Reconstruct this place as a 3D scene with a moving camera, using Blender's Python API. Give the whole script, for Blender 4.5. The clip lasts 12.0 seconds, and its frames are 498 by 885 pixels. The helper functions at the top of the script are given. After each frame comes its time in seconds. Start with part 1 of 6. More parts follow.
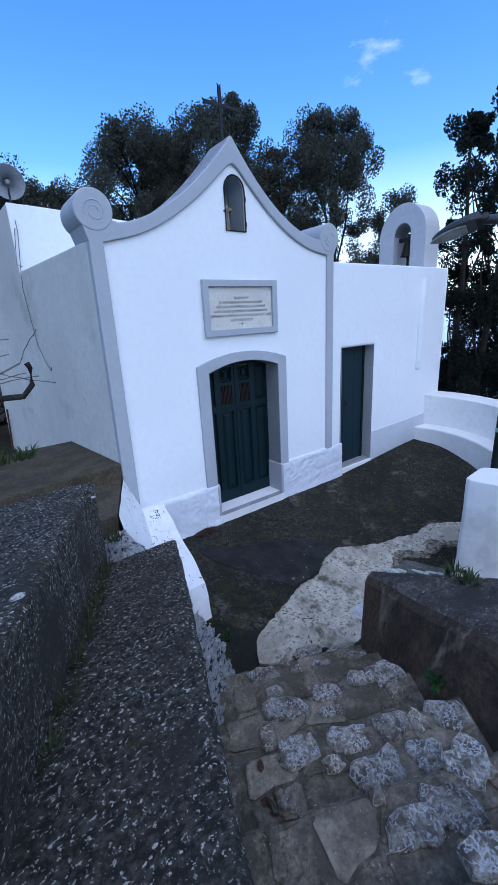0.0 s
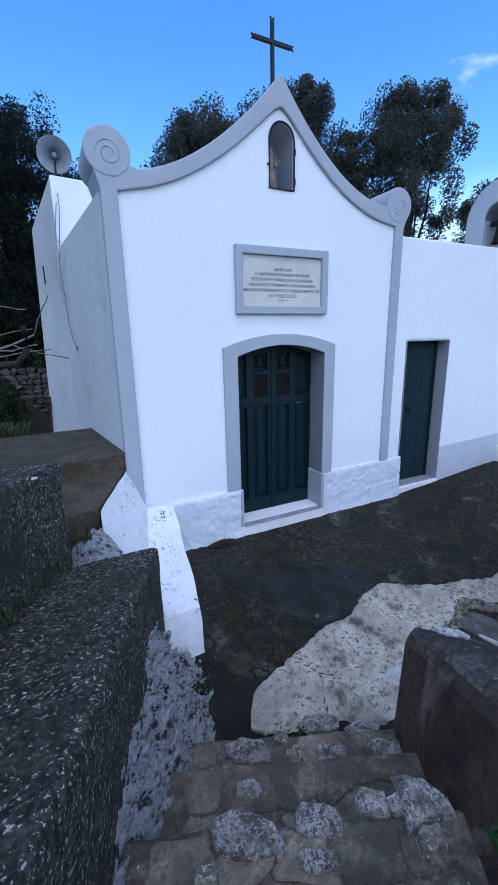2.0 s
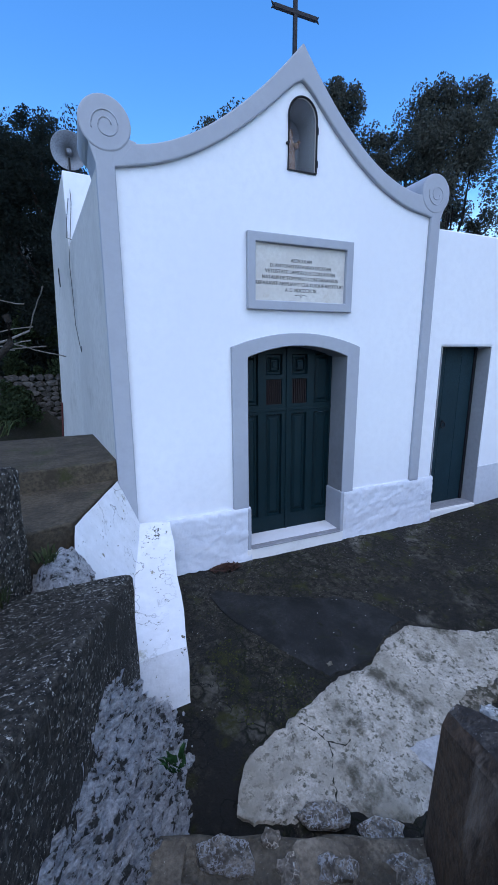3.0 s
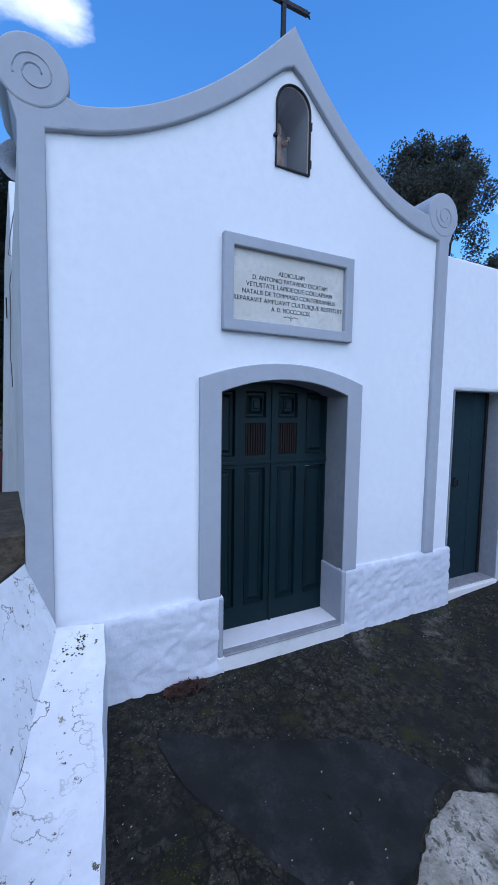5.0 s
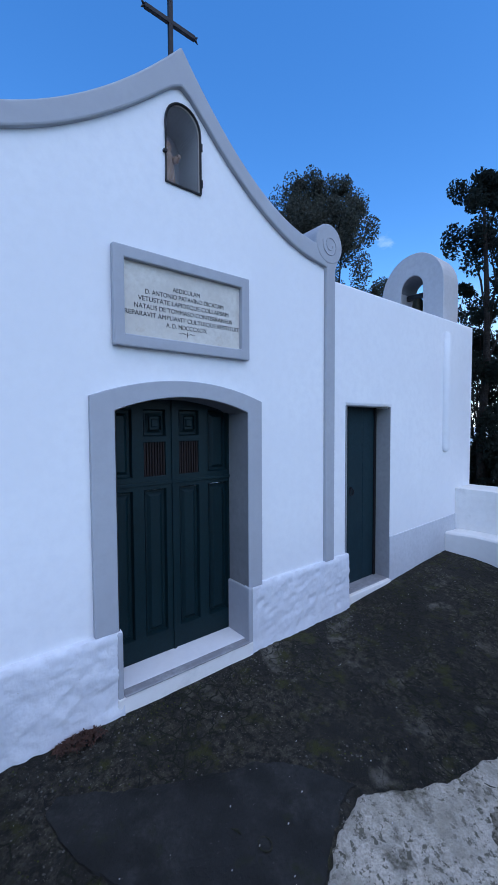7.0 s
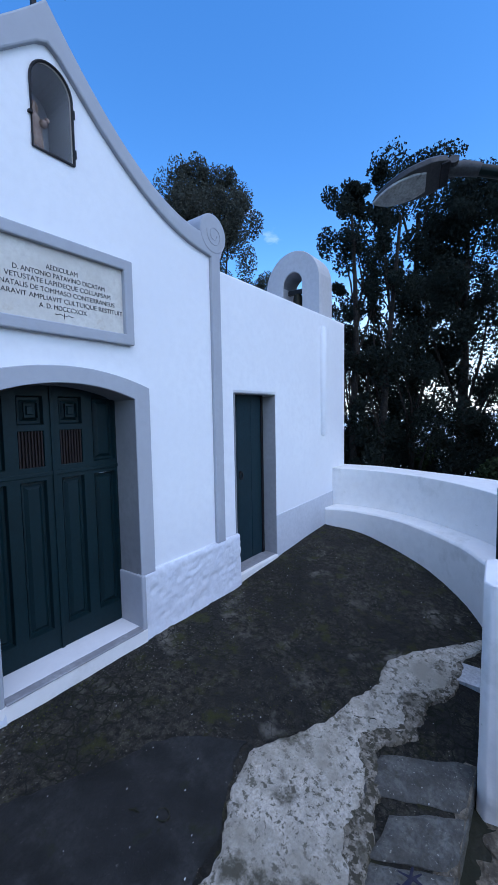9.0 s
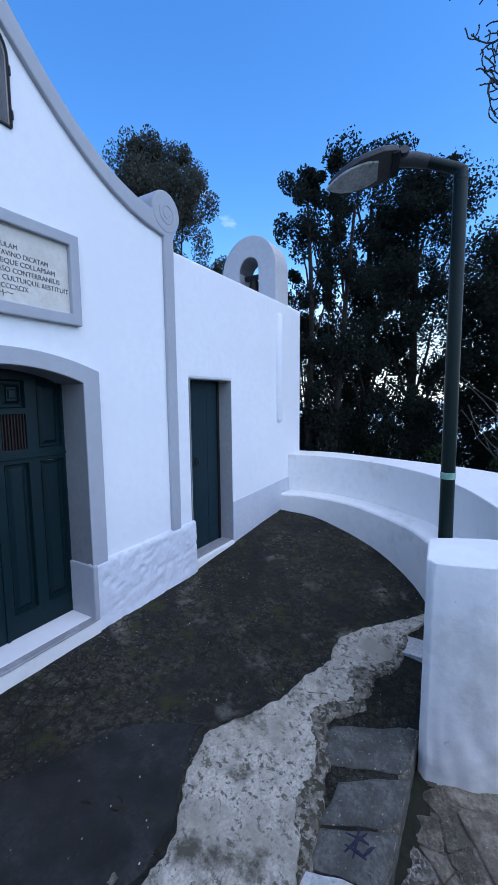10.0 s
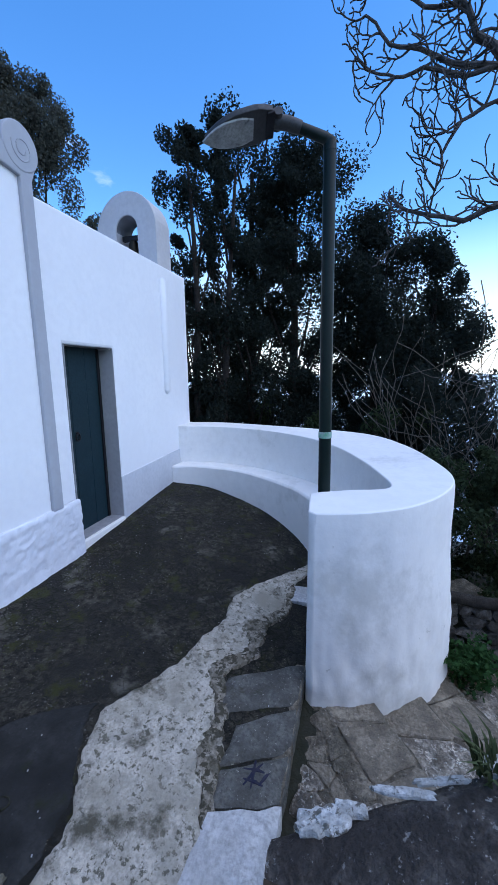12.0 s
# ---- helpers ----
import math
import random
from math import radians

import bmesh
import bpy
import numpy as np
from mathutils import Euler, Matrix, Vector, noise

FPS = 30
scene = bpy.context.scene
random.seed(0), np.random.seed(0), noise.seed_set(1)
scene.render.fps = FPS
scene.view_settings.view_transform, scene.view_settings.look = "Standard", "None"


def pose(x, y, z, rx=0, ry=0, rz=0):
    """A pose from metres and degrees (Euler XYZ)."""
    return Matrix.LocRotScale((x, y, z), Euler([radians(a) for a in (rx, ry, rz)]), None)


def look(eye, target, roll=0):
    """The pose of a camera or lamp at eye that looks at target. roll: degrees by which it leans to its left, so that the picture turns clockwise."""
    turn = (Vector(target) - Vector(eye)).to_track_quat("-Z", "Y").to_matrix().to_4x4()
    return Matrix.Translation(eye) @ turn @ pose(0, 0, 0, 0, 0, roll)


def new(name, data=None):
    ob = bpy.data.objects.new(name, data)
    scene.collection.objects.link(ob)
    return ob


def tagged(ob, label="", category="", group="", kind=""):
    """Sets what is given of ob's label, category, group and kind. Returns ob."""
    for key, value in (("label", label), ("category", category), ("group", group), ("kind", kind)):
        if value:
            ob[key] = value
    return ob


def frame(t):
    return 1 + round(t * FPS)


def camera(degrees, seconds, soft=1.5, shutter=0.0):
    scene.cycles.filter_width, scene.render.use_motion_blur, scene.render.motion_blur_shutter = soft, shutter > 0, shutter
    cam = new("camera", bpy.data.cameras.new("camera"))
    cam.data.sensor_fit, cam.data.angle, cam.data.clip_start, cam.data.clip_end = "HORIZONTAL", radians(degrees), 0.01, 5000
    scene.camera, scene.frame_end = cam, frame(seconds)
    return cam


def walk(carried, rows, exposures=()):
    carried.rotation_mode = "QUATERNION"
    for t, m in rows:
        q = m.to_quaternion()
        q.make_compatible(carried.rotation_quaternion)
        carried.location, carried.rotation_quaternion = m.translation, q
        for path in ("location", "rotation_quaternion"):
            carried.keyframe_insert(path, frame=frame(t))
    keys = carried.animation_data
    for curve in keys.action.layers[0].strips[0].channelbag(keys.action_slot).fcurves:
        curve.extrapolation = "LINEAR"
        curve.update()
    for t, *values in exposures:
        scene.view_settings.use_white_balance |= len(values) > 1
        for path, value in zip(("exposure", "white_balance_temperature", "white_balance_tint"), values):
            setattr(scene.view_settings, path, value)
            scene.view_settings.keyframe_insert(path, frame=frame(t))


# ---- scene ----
cam = camera(63.9, 12.0)
PATH = [
    (0, (-2.92, -4.111, 2.456), (-1.81, -2.557, 1.86), -3.2),
    (0.5, (-2.784, -4.029, 2.399), (-1.721, -2.443, 1.804), -3.2),
    (1, (-2.589, -4.008, 2.24), (-1.589, -2.376, 1.658), -2.8),
    (1.5, (-2.404, -3.894, 2.12), (-1.476, -2.209, 1.571), -2.1),
    (2, (-2.22, -3.713, 2.046), (-1.372, -1.976, 1.534), -1.3),
    (2.5, (-2.02, -3.57, 1.893), (-1.245, -1.79, 1.414), -0.7),
    (2.7, (-1.968, -3.497, 1.895), (-1.217, -1.702, 1.433), -0.6),
    (4.5, (-1.582, -2.672, 1.718), (-0.785, -0.853, 1.478), 0.8),
    (5, (-1.531, -2.517, 1.738), (-0.658, -0.725, 1.574), 0.8),
    (5.5, (-1.468, -2.504, 1.792), (-0.516, -0.748, 1.683), 0.5),
    (6, (-1.432, -2.498, 1.782), (-0.388, -0.795, 1.698), 0.2),
    (6.5, (-1.421, -2.497, 1.772), (-0.283, -0.855, 1.687), -0.1),
    (7, (-1.422, -2.509, 1.765), (-0.18, -0.944, 1.673), -0.3),
    (9, (-1.44, -2.589, 1.735), (0.162, -1.401, 1.587), -1.0),
    (9.5, (-1.432, -2.598, 1.719), (0.23, -1.499, 1.545), -0.9),
    (10, (-1.417, -2.596, 1.719), (0.296, -1.587, 1.507), -0.6),
    (10.5, (-1.406, -2.604, 1.716), (0.359, -1.694, 1.472), -0.4),
    (11, (-1.392, -2.605, 1.706), (0.423, -1.81, 1.431), -0.4),
    (11.5, (-1.379, -2.608, 1.678), (0.484, -1.949, 1.373), -0.5),
    (12, (-1.386, -2.619, 1.65), (0.516, -2.105, 1.309), -0.9),
]
walk(cam, [(t, look(eye, target, roll)) for t, eye, target, roll in PATH],
     exposures=[(0, 0.86, 6520, 9), (2.0, 0.93, 6520, 9), (4.5, 0.90, 6520, 9), (5.5, 0.72, 6450, 9), (6.5, 0.63, 6300, 9), (7.0, 0.66, 6340, 9), (9.0, 0.84, 6440, 9), (10.5, 0.92, 6620, 9), (12, 0.92, 6660, 9)])

# ---- light ----
SUN_EL, SUN_AZ = radians(54), radians(192)          # veiled sun high behind the walker
world = bpy.data.worlds.new("sky")
scene.world = world
world.use_nodes = True
wn, wl = world.node_tree.nodes, world.node_tree.links
wn.clear()
w_out = wn.new("ShaderNodeOutputWorld")
w_bg = wn.new("ShaderNodeBackground")
w_sky = wn.new("ShaderNodeTexSky")
w_sky.sky_type, w_sky.sun_disc = "NISHITA", False
w_sky.sun_elevation, w_sky.sun_rotation = SUN_EL, SUN_AZ
w_sky.air_density, w_sky.dust_density, w_sky.ozone_density = 1.0, 0.25, 3.0
w_tc = wn.new("ShaderNodeTexCoord")
w_map = wn.new("ShaderNodeMapping")
w_map.inputs["Scale"].default_value = (1.0, 1.0, 2.6)
w_map.inputs["Rotation"].default_value = (0, 0, -0.61)
w_noise = wn.new("ShaderNodeTexNoise")
w_noise.inputs["Scale"].default_value, w_noise.inputs["Detail"].default_value = 2.3, 7.0
w_noise.inputs["Roughness"].default_value = 0.55
w_ramp = wn.new("ShaderNodeValToRGB")
w_ramp.color_ramp.elements[0].position, w_ramp.color_ramp.elements[1].position = 0.67, 0.84
w_ramp.color_ramp.elements[1].color = (0.8, 0.8, 0.8, 1)
w_mix = wn.new("ShaderNodeMix")
w_mix.data_type = "RGBA"
w_mix.inputs["B"].default_value = (7.4, 7.8, 8.4, 1)
wl.new(w_tc.outputs["Generated"], w_map.inputs["Vector"])
wl.new(w_map.outputs["Vector"], w_noise.inputs["Vector"])
w_cloud = w_noise.outputs["Fac"]
for direction, near, thick in (((0.787, 0.535, 0.285), 0.972, 0.085), ((-0.01, 0.775, 0.632), 0.990, 0.115)):
    w_dot = wn.new("ShaderNodeVectorMath")
    w_dot.operation = "DOT_PRODUCT"
    w_dot.inputs[1].default_value = direction
    wl.new(w_tc.outputs["Generated"], w_dot.inputs[0])
    w_near = wn.new("ShaderNodeMapRange")
    w_near.interpolation_type = "SMOOTHSTEP"
    w_near.inputs["From Min"].default_value, w_near.inputs["From Max"].default_value = near, 1.0
    w_near.inputs["To Max"].default_value = thick
    wl.new(w_dot.outputs["Value"], w_near.inputs["Value"])
    w_sum = wn.new("ShaderNodeMath")
    wl.new(w_cloud, w_sum.inputs[0])
    wl.new(w_near.outputs["Result"], w_sum.inputs[1])
    w_cloud = w_sum.outputs[0]
wl.new(w_cloud, w_ramp.inputs["Fac"])
wl.new(w_ramp.outputs["Color"], w_mix.inputs["Factor"])
w_sat = wn.new("ShaderNodeHueSaturation")
w_sat.inputs["Value"].default_value = 1.18
w_sat.inputs["Saturation"].default_value, w_sat.inputs["Hue"].default_value = 1.30, 0.506
wl.new(w_sky.outputs["Color"], w_sat.inputs["Color"])
wl.new(w_sat.outputs["Color"], w_mix.inputs["A"])
# pale haze low over the horizon
w_sep = wn.new("ShaderNodeSeparateXYZ")
w_hz = wn.new("ShaderNodeMapRange")
w_hz.inputs["From Min"].default_value, w_hz.inputs["From Max"].default_value = 0.30, 0.02
w_hz.inputs["To Max"].default_value = 0.70
w_haze = wn.new("ShaderNodeMix")
w_haze.data_type = "RGBA"
w_haze.inputs["B"].default_value = (5.4, 6.4, 7.5, 1)
wl.new(w_tc.outputs["Generated"], w_sep.inputs["Vector"])
wl.new(w_sep.outputs["Z"], w_hz.inputs["Value"])
wl.new(w_hz.outputs["Result"], w_haze.inputs["Factor"])
wl.new(w_mix.outputs["Result"], w_haze.inputs["A"])
wl.new(w_haze.outputs["Result"], w_bg.inputs["Color"])
w_bg.inputs["Strength"].default_value = 0.15
wl.new(w_bg.outputs["Background"], w_out.inputs["Surface"])

sun_data = bpy.data.lights.new("sun", "SUN")
sun_data.energy, sun_data.angle, sun_data.color = 0.95, radians(95), (1.0, 0.96, 0.92)
sun = new("sun", sun_data)
sun.matrix_world = look((0, 0, 30), (0 + math.sin(-SUN_AZ) * 20, 0 - math.cos(SUN_AZ) * 20, 30 - math.tan(SUN_EL) * 20))


# ---- materials ----
def mat(name, col, col2=None, rough=0.8, scale=6.0, bump=0.3, fine=60.0, spots=None, spot_scale=25.0, spot_at=0.66, spec=0.3, metal=0.0, detail=6.0, dist=0.02, stain=None, stain_at=0.6, stain_scale=1.3, vary=0.0, grain_k=0.7, broad=None, broad_at=0.5, broad_scale=1.0, veins=None, vein_scale=20.0, vein_w=0.05, vein_at=0.45, streak=None, streak_at=0.6, streak_scale=14.0, bdet=8.0, crazed=None, crazed_scale=9.0, crazed_at=0.5):
    """A surface with broad mottling, fine grain, spots, stains and relief."""
    m = bpy.data.materials.new(name)
    m.use_nodes = True
    n, l = m.node_tree.nodes, m.node_tree.links
    b = n["Principled BSDF"]
    b.inputs["Roughness"].default_value, b.inputs["Metallic"].default_value = rough, metal
    b.inputs["Specular IOR Level"].default_value = spec
    geo = n.new("ShaderNodeNewGeometry")

    def noise_tex(s, d=detail, r=0.6):
        t = n.new("ShaderNodeTexNoise")
        t.inputs["Scale"].default_value, t.inputs["Detail"].default_value, t.inputs["Roughness"].default_value = s, d, r
        l.new(geo.outputs["Position"], t.inputs["Vector"])
        return t.outputs["Fac"]

    def ramp(fac, a, z):
        r = n.new("ShaderNodeMapRange")
        r.inputs["From Min"].default_value, r.inputs["From Max"].default_value = a, z
        l.new(fac, r.inputs["Value"])
        return r.outputs["Result"]

    def mix(fac, a, c):
        x = n.new("ShaderNodeMix")
        x.data_type = "RGBA"
        l.new(fac, x.inputs["Factor"])
        for key, v in (("A", a), ("B", c)):
            if isinstance(v, tuple):
                x.inputs[key].default_value = (*v, 1)
            else:
                l.new(v, x.inputs[key])
        return x.outputs["Result"]

    c2 = col2 or tuple(v * 0.8 for v in col)
    c = mix(ramp(noise_tex(scale), 0.41, 0.59), col, c2)
    grain = noise_tex(fine, 3.0)
    c = mix(ramp(grain, 0.40, 0.75), c, tuple(v * grain_k for v in c2))
    if spots:
        c = mix(ramp(noise_tex(spot_scale, 4.0, 0.7), spot_at, spot_at + 0.05), c, spots)
    if broad:
        c = mix(ramp(noise_tex(broad_scale, 6.0, 0.6), broad_at - 0.06, broad_at + 0.10), c, broad)
    if streak:
        mp = n.new("ShaderNodeMapping")
        mp.inputs["Scale"].default_value = (1.0, 1.0, 0.10)
        l.new(geo.outputs["Position"], mp.inputs["Vector"])
        sn = n.new("ShaderNodeTexNoise")
        sn.inputs["Scale"].default_value, sn.inputs["Detail"].default_value, sn.inputs["Roughness"].default_value = streak_scale, 5.0, 0.65
        l.new(mp.outputs["Vector"], sn.inputs["Vector"])
        c = mix(ramp(sn.outputs["Fac"], streak_at, streak_at + 0.12), c, streak)
    if veins:
        off = n.new("ShaderNodeMath")
        off.operation = "SUBTRACT"
        off.inputs[1].default_value = 0.5
        l.new(noise_tex(vein_scale, 6.0 if vein_scale < 10 else 3.0, 0.55), off.inputs[0])
        ab = n.new("ShaderNodeMath")
        ab.operation = "ABSOLUTE"
        l.new(off.outputs[0], ab.inputs[0])
        mul = n.new("ShaderNodeMath")
        mul.operation = "MULTIPLY"
        l.new(ramp(ab.outputs[0], vein_w, vein_w * 0.25), mul.inputs[0])
        l.new(ramp(noise_tex(vein_scale * 0.35, 3.0), vein_at, vein_at + 0.12), mul.inputs[1])
        c = mix(mul.outputs[0], c, veins)
    if crazed:
        warp = n.new("ShaderNodeTexNoise")
        warp.inputs["Scale"].default_value = 6.0
        l.new(geo.outputs["Position"], warp.inputs["Vector"])
        bend = n.new("ShaderNodeVectorMath")
        bend.operation = "MULTIPLY_ADD"
        bend.inputs[1].default_value = (0.14, 0.14, 0.14)
        l.new(warp.outputs["Color"], bend.inputs[0])
        l.new(geo.outputs["Position"], bend.inputs[2])
        cell = n.new("ShaderNodeTexVoronoi")
        cell.feature = "DISTANCE_TO_EDGE"
        cell.inputs["Scale"].default_value = crazed_scale
        l.new(bend.outputs["Vector"], cell.inputs["Vector"])
        both = n.new("ShaderNodeMath")
        both.operation = "MULTIPLY"
        l.new(ramp(cell.outputs["Distance"], 0.07, 0.015), both.inputs[0])
        l.new(ramp(noise_tex(1.4, 3.0), crazed_at, crazed_at + 0.08), both.inputs[1])
        c = mix(both.outputs[0], c, crazed)
    if stain:
        c = mix(ramp(noise_tex(stain_scale, 8.0, 0.68), stain_at, stain_at + 0.12), c, stain)
    if vary:
        oi = n.new("ShaderNodeObjectInfo")
        hs = n.new("ShaderNodeHueSaturation")
        v = n.new("ShaderNodeMapRange")
        v.inputs["To Min"].default_value, v.inputs["To Max"].default_value = 1 - vary, 1 + vary
        l.new(oi.outputs["Random"], v.inputs["Value"])
        l.new(v.outputs["Result"], hs.inputs["Value"])
        l.new(c, hs.inputs["Color"])
        c = hs.outputs["Color"]
    l.new(c, b.inputs["Base Color"])
    if bump:
        add = n.new("ShaderNodeMath")
        add.operation = "MULTIPLY_ADD"
        l.new(noise_tex(scale * 2.2, bdet, 0.65 if bdet > 4 else 0.45), add.inputs[0])
        add.inputs[1].default_value = 2.0
        l.new(grain, add.inputs[2])
        bp = n.new("ShaderNodeBump")
        bp.inputs["Strength"].default_value, bp.inputs["Distance"].default_value = bump, dist
        l.new(add.outputs[0], bp.inputs["Height"])
        l.new(bp.outputs["Normal"], b.inputs["Normal"])
    return m


WHITE = mat("whitewash", (0.80, 0.81, 0.82), (0.77, 0.78, 0.795), 0.85, 0.8, 0.05, 14, dist=0.008, grain_k=0.98)
WHITE_OLD = mat("old_whitewash", (0.83, 0.815, 0.785), (0.79, 0.775, 0.745), 0.88, 0.9, 0.26, 12, stain=(0.60, 0.59, 0.55), stain_at=0.55, stain_scale=1.0, dist=0.014, grain_k=0.97, bdet=2.0, spots=(0.60, 0.59, 0.55), spot_scale=9, spot_at=0.68)
WHITE_STAINED = mat("stained_whitewash", (0.80, 0.81, 0.82), (0.74, 0.75, 0.75), 0.88, 3.0, 0.3, 14, spots=(0.13, 0.12, 0.085), spot_scale=20, spot_at=0.635, stain=(0.40, 0.38, 0.26), stain_at=0.63, stain_scale=5, dist=0.02, grain_k=0.95, veins=(0.16, 0.15, 0.13), vein_scale=3.6, vein_w=0.009, vein_at=0.50)
# whitewash greyed so the left side's shade sits in the colour
WHITE_SHADED = mat("shaded_side_whitewash", (0.58, 0.56, 0.52), (0.51, 0.49, 0.455), 0.9, 0.7, 0.06, 14, stain=(0.40, 0.385, 0.35), stain_at=0.54, stain_scale=0.8, dist=0.008, grain_k=0.96)
PLINTH = mat("rough_plinth_render", (0.72, 0.74, 0.78), (0.66, 0.68, 0.72), 0.85, 5.0, 0.25, 14, dist=0.03, grain_k=0.97, spots=(0.50, 0.50, 0.48), spot_scale=16, spot_at=0.70)
TRIM = mat("grey_trim_paint", (0.39, 0.41, 0.44), (0.37, 0.385, 0.415), 0.8, 0.9, 0.05, 16, dist=0.006, grain_k=0.97)
# white belfry greyed: the shade of its long face is in this colour
BELFRY_SHADED = mat("shaded_belfry_render", (0.52, 0.515, 0.52), (0.47, 0.465, 0.47), 0.85, 1.0, 0.05, 16, dist=0.006, grain_k=0.97)
# trim grey darkened to carry the shade inside the openings
REVEAL_SHADED = mat("shaded_reveal_paint", (0.22, 0.225, 0.235), (0.19, 0.195, 0.205), 0.8, 1.5, 0.05, 20, grain_k=0.95)
BAND = mat("grey_base_band", (0.588, 0.61, 0.644), (0.542, 0.565, 0.599), 0.85, 1.6, 0.12, 20, grain_k=0.95)
GREEN = mat("green_door_paint", (0.0040, 0.019, 0.0235), (0.0035, 0.016, 0.020), 0.5, 3.0, 0.04, 60, spec=0.2)
GREEN_SIDE = mat("side_door_paint", (0.011, 0.031, 0.040), (0.009, 0.026, 0.034), 0.55, 3.0, 0.05, 60, spec=0.2)
REVEAL_SIDE = mat("side_reveal_paint", (0.36, 0.365, 0.375), (0.32, 0.325, 0.335), 0.8, 1.5, 0.05, 20, grain_k=0.95)
MARBLE = mat("worn_marble", (0.34, 0.35, 0.365), (0.26, 0.265, 0.28), 0.5, 7.0, 0.06, 40, grain_k=0.9)
SLABTEXT = mat("inscribed_marble", (0.62, 0.60, 0.54), (0.57, 0.54, 0.48), 0.55, 3.0, 0.03, 30, stain=(0.50, 0.43, 0.34), stain_at=0.60, stain_scale=6, grain_k=0.95)
INK = mat("dark_letter_paint", (0.10, 0.098, 0.098), None, 0.8, 8, 0)
IRON = mat("black_iron", (0.03, 0.03, 0.033), None, 0.55, 12, 0.1, metal=0.6)
BRONZE = mat("dark_bronze", (0.05, 0.045, 0.03), None, 0.5, 9, 0.1, metal=0.8)
TERRACE = mat("mossy_dark_cement", (0.0735, 0.066, 0.0477), (0.0115, 0.0105, 0.00747), 0.8, 22.0, 0.9, 75, spots=(0.42, 0.385, 0.315), spot_scale=85, spot_at=0.64, stain=(0.0357, 0.038, 0.0072), stain_at=0.545, stain_scale=6.0, dist=0.02, broad=(0.0158, 0.015, 0.0119), broad_at=0.49, broad_scale=2.4, streak=(0.155, 0.145, 0.118), streak_at=0.585, streak_scale=2.1, veins=(0.00525, 0.005, 0.0036), vein_scale=5, vein_w=0.016, vein_at=0.42, crazed=(0.0075, 0.0090, 0.0022), crazed_scale=10.0, crazed_at=0.44)
PATCH = mat("pale_worn_cement", (0.612, 0.565, 0.478), (0.439, 0.405, 0.336), 0.88, 9.0, 0.8, 60, spots=(0.138, 0.128, 0.0966), spot_scale=26, spot_at=0.548, stain=(0.0969, 0.09, 0.0644), stain_at=0.535, stain_scale=4.2, dist=0.02, broad=(0.326, 0.3, 0.239), broad_at=0.55, broad_scale=2.6)
PATCH_WORN = mat("worn_through_cement", (0.42, 0.375, 0.302), (0.21, 0.187, 0.144), 0.88, 13.0, 0.9, 60, spots=(0.0735, 0.066, 0.045), spot_scale=22, spot_at=0.50, stain=(0.0578, 0.053, 0.0324), stain_at=0.50, stain_scale=6.0, dist=0.02)
CEMENT = mat("smooth_dark_cement", (0.0252, 0.0258, 0.0244), (0.0117, 0.0122, 0.0118), 0.75, 3.0, 0.35, 40, grain_k=0.85, broad=(0.00675, 0.00718, 0.00644), broad_at=0.53, broad_scale=4.5, spots=(0.09, 0.092, 0.0846), spot_scale=46, spot_at=0.655, stain=(0.0126, 0.0152, 0.00506), stain_at=0.60, stain_scale=5.0)
FLAG = mat("basalt_slab", (0.149, 0.147, 0.132), (0.0825, 0.081, 0.071), 0.62, 9, 0.8, 45, spots=(0.44, 0.427, 0.37), spot_scale=55, spot_at=0.64, vary=0.12, stain=(0.055, 0.0529, 0.036), stain_at=0.56, stain_scale=6)
PALESTONE = mat("pale_limestone", (0.60, 0.60, 0.59), (0.46, 0.46, 0.45), 0.85, 6, 0.6, 40, vary=0.06)
PARAPET = mat("black_crusted_concrete", (0.154, 0.14, 0.112), (0.0319, 0.0286, 0.0221), 0.85, 28, 1.0, 60, spots=(0.85, 0.829, 0.745), spot_scale=58, spot_at=0.58, stain=(0.0627, 0.0627, 0.0216), stain_at=0.60, stain_scale=3.4, dist=0.04, broad=(0.0524, 0.0482, 0.0378), broad_at=0.54, broad_scale=2.6, streak=(0.342, 0.319, 0.27), streak_at=0.635, streak_scale=18)
BLOCK = mat("brown_wet_render", (0.0988, 0.0629, 0.038), (0.0339, 0.0227, 0.0146), 0.6, 3.0, 0.5, 30, stain=(0.16, 0.112, 0.0729), stain_at=0.58, stain_scale=2.2, streak=(0.207, 0.157, 0.114), streak_at=0.58, streak_scale=7, spots=(0.32, 0.271, 0.218), spot_scale=60, spot_at=0.68)
CAPSTONE = mat("weathered_wall_top", (0.20, 0.175, 0.150), (0.075, 0.064, 0.054), 0.85, 14, 1.0, 55, spots=(0.56, 0.53, 0.48), spot_scale=44, spot_at=0.61, stain=(0.060, 0.062, 0.020), stain_at=0.60, stain_scale=4.5, dist=0.04, broad=(0.060, 0.050, 0.043), broad_at=0.55, broad_scale=3.2)
LANDING = mat("brown_landing_cement", (0.100, 0.080, 0.052), (0.054, 0.043, 0.028), 0.8, 5, 0.5, 40, spots=(0.2, 0.195, 0.17), spot_scale=40, spot_at=0.68, stain=(0.042, 0.047, 0.012), stain_at=0.56, stain_scale=2.6)
MORTAR = mat("dark_step_mortar", (0.309, 0.265, 0.201), (0.128, 0.108, 0.0796), 0.8, 10.0, 0.9, 50, spots=(0.85, 0.799, 0.657), spot_scale=60, spot_at=0.645, dist=0.03, stain=(0.367, 0.315, 0.24), stain_at=0.58, stain_scale=4.4, broad=(0.106, 0.0946, 0.0692), broad_at=0.54, broad_scale=3.4)
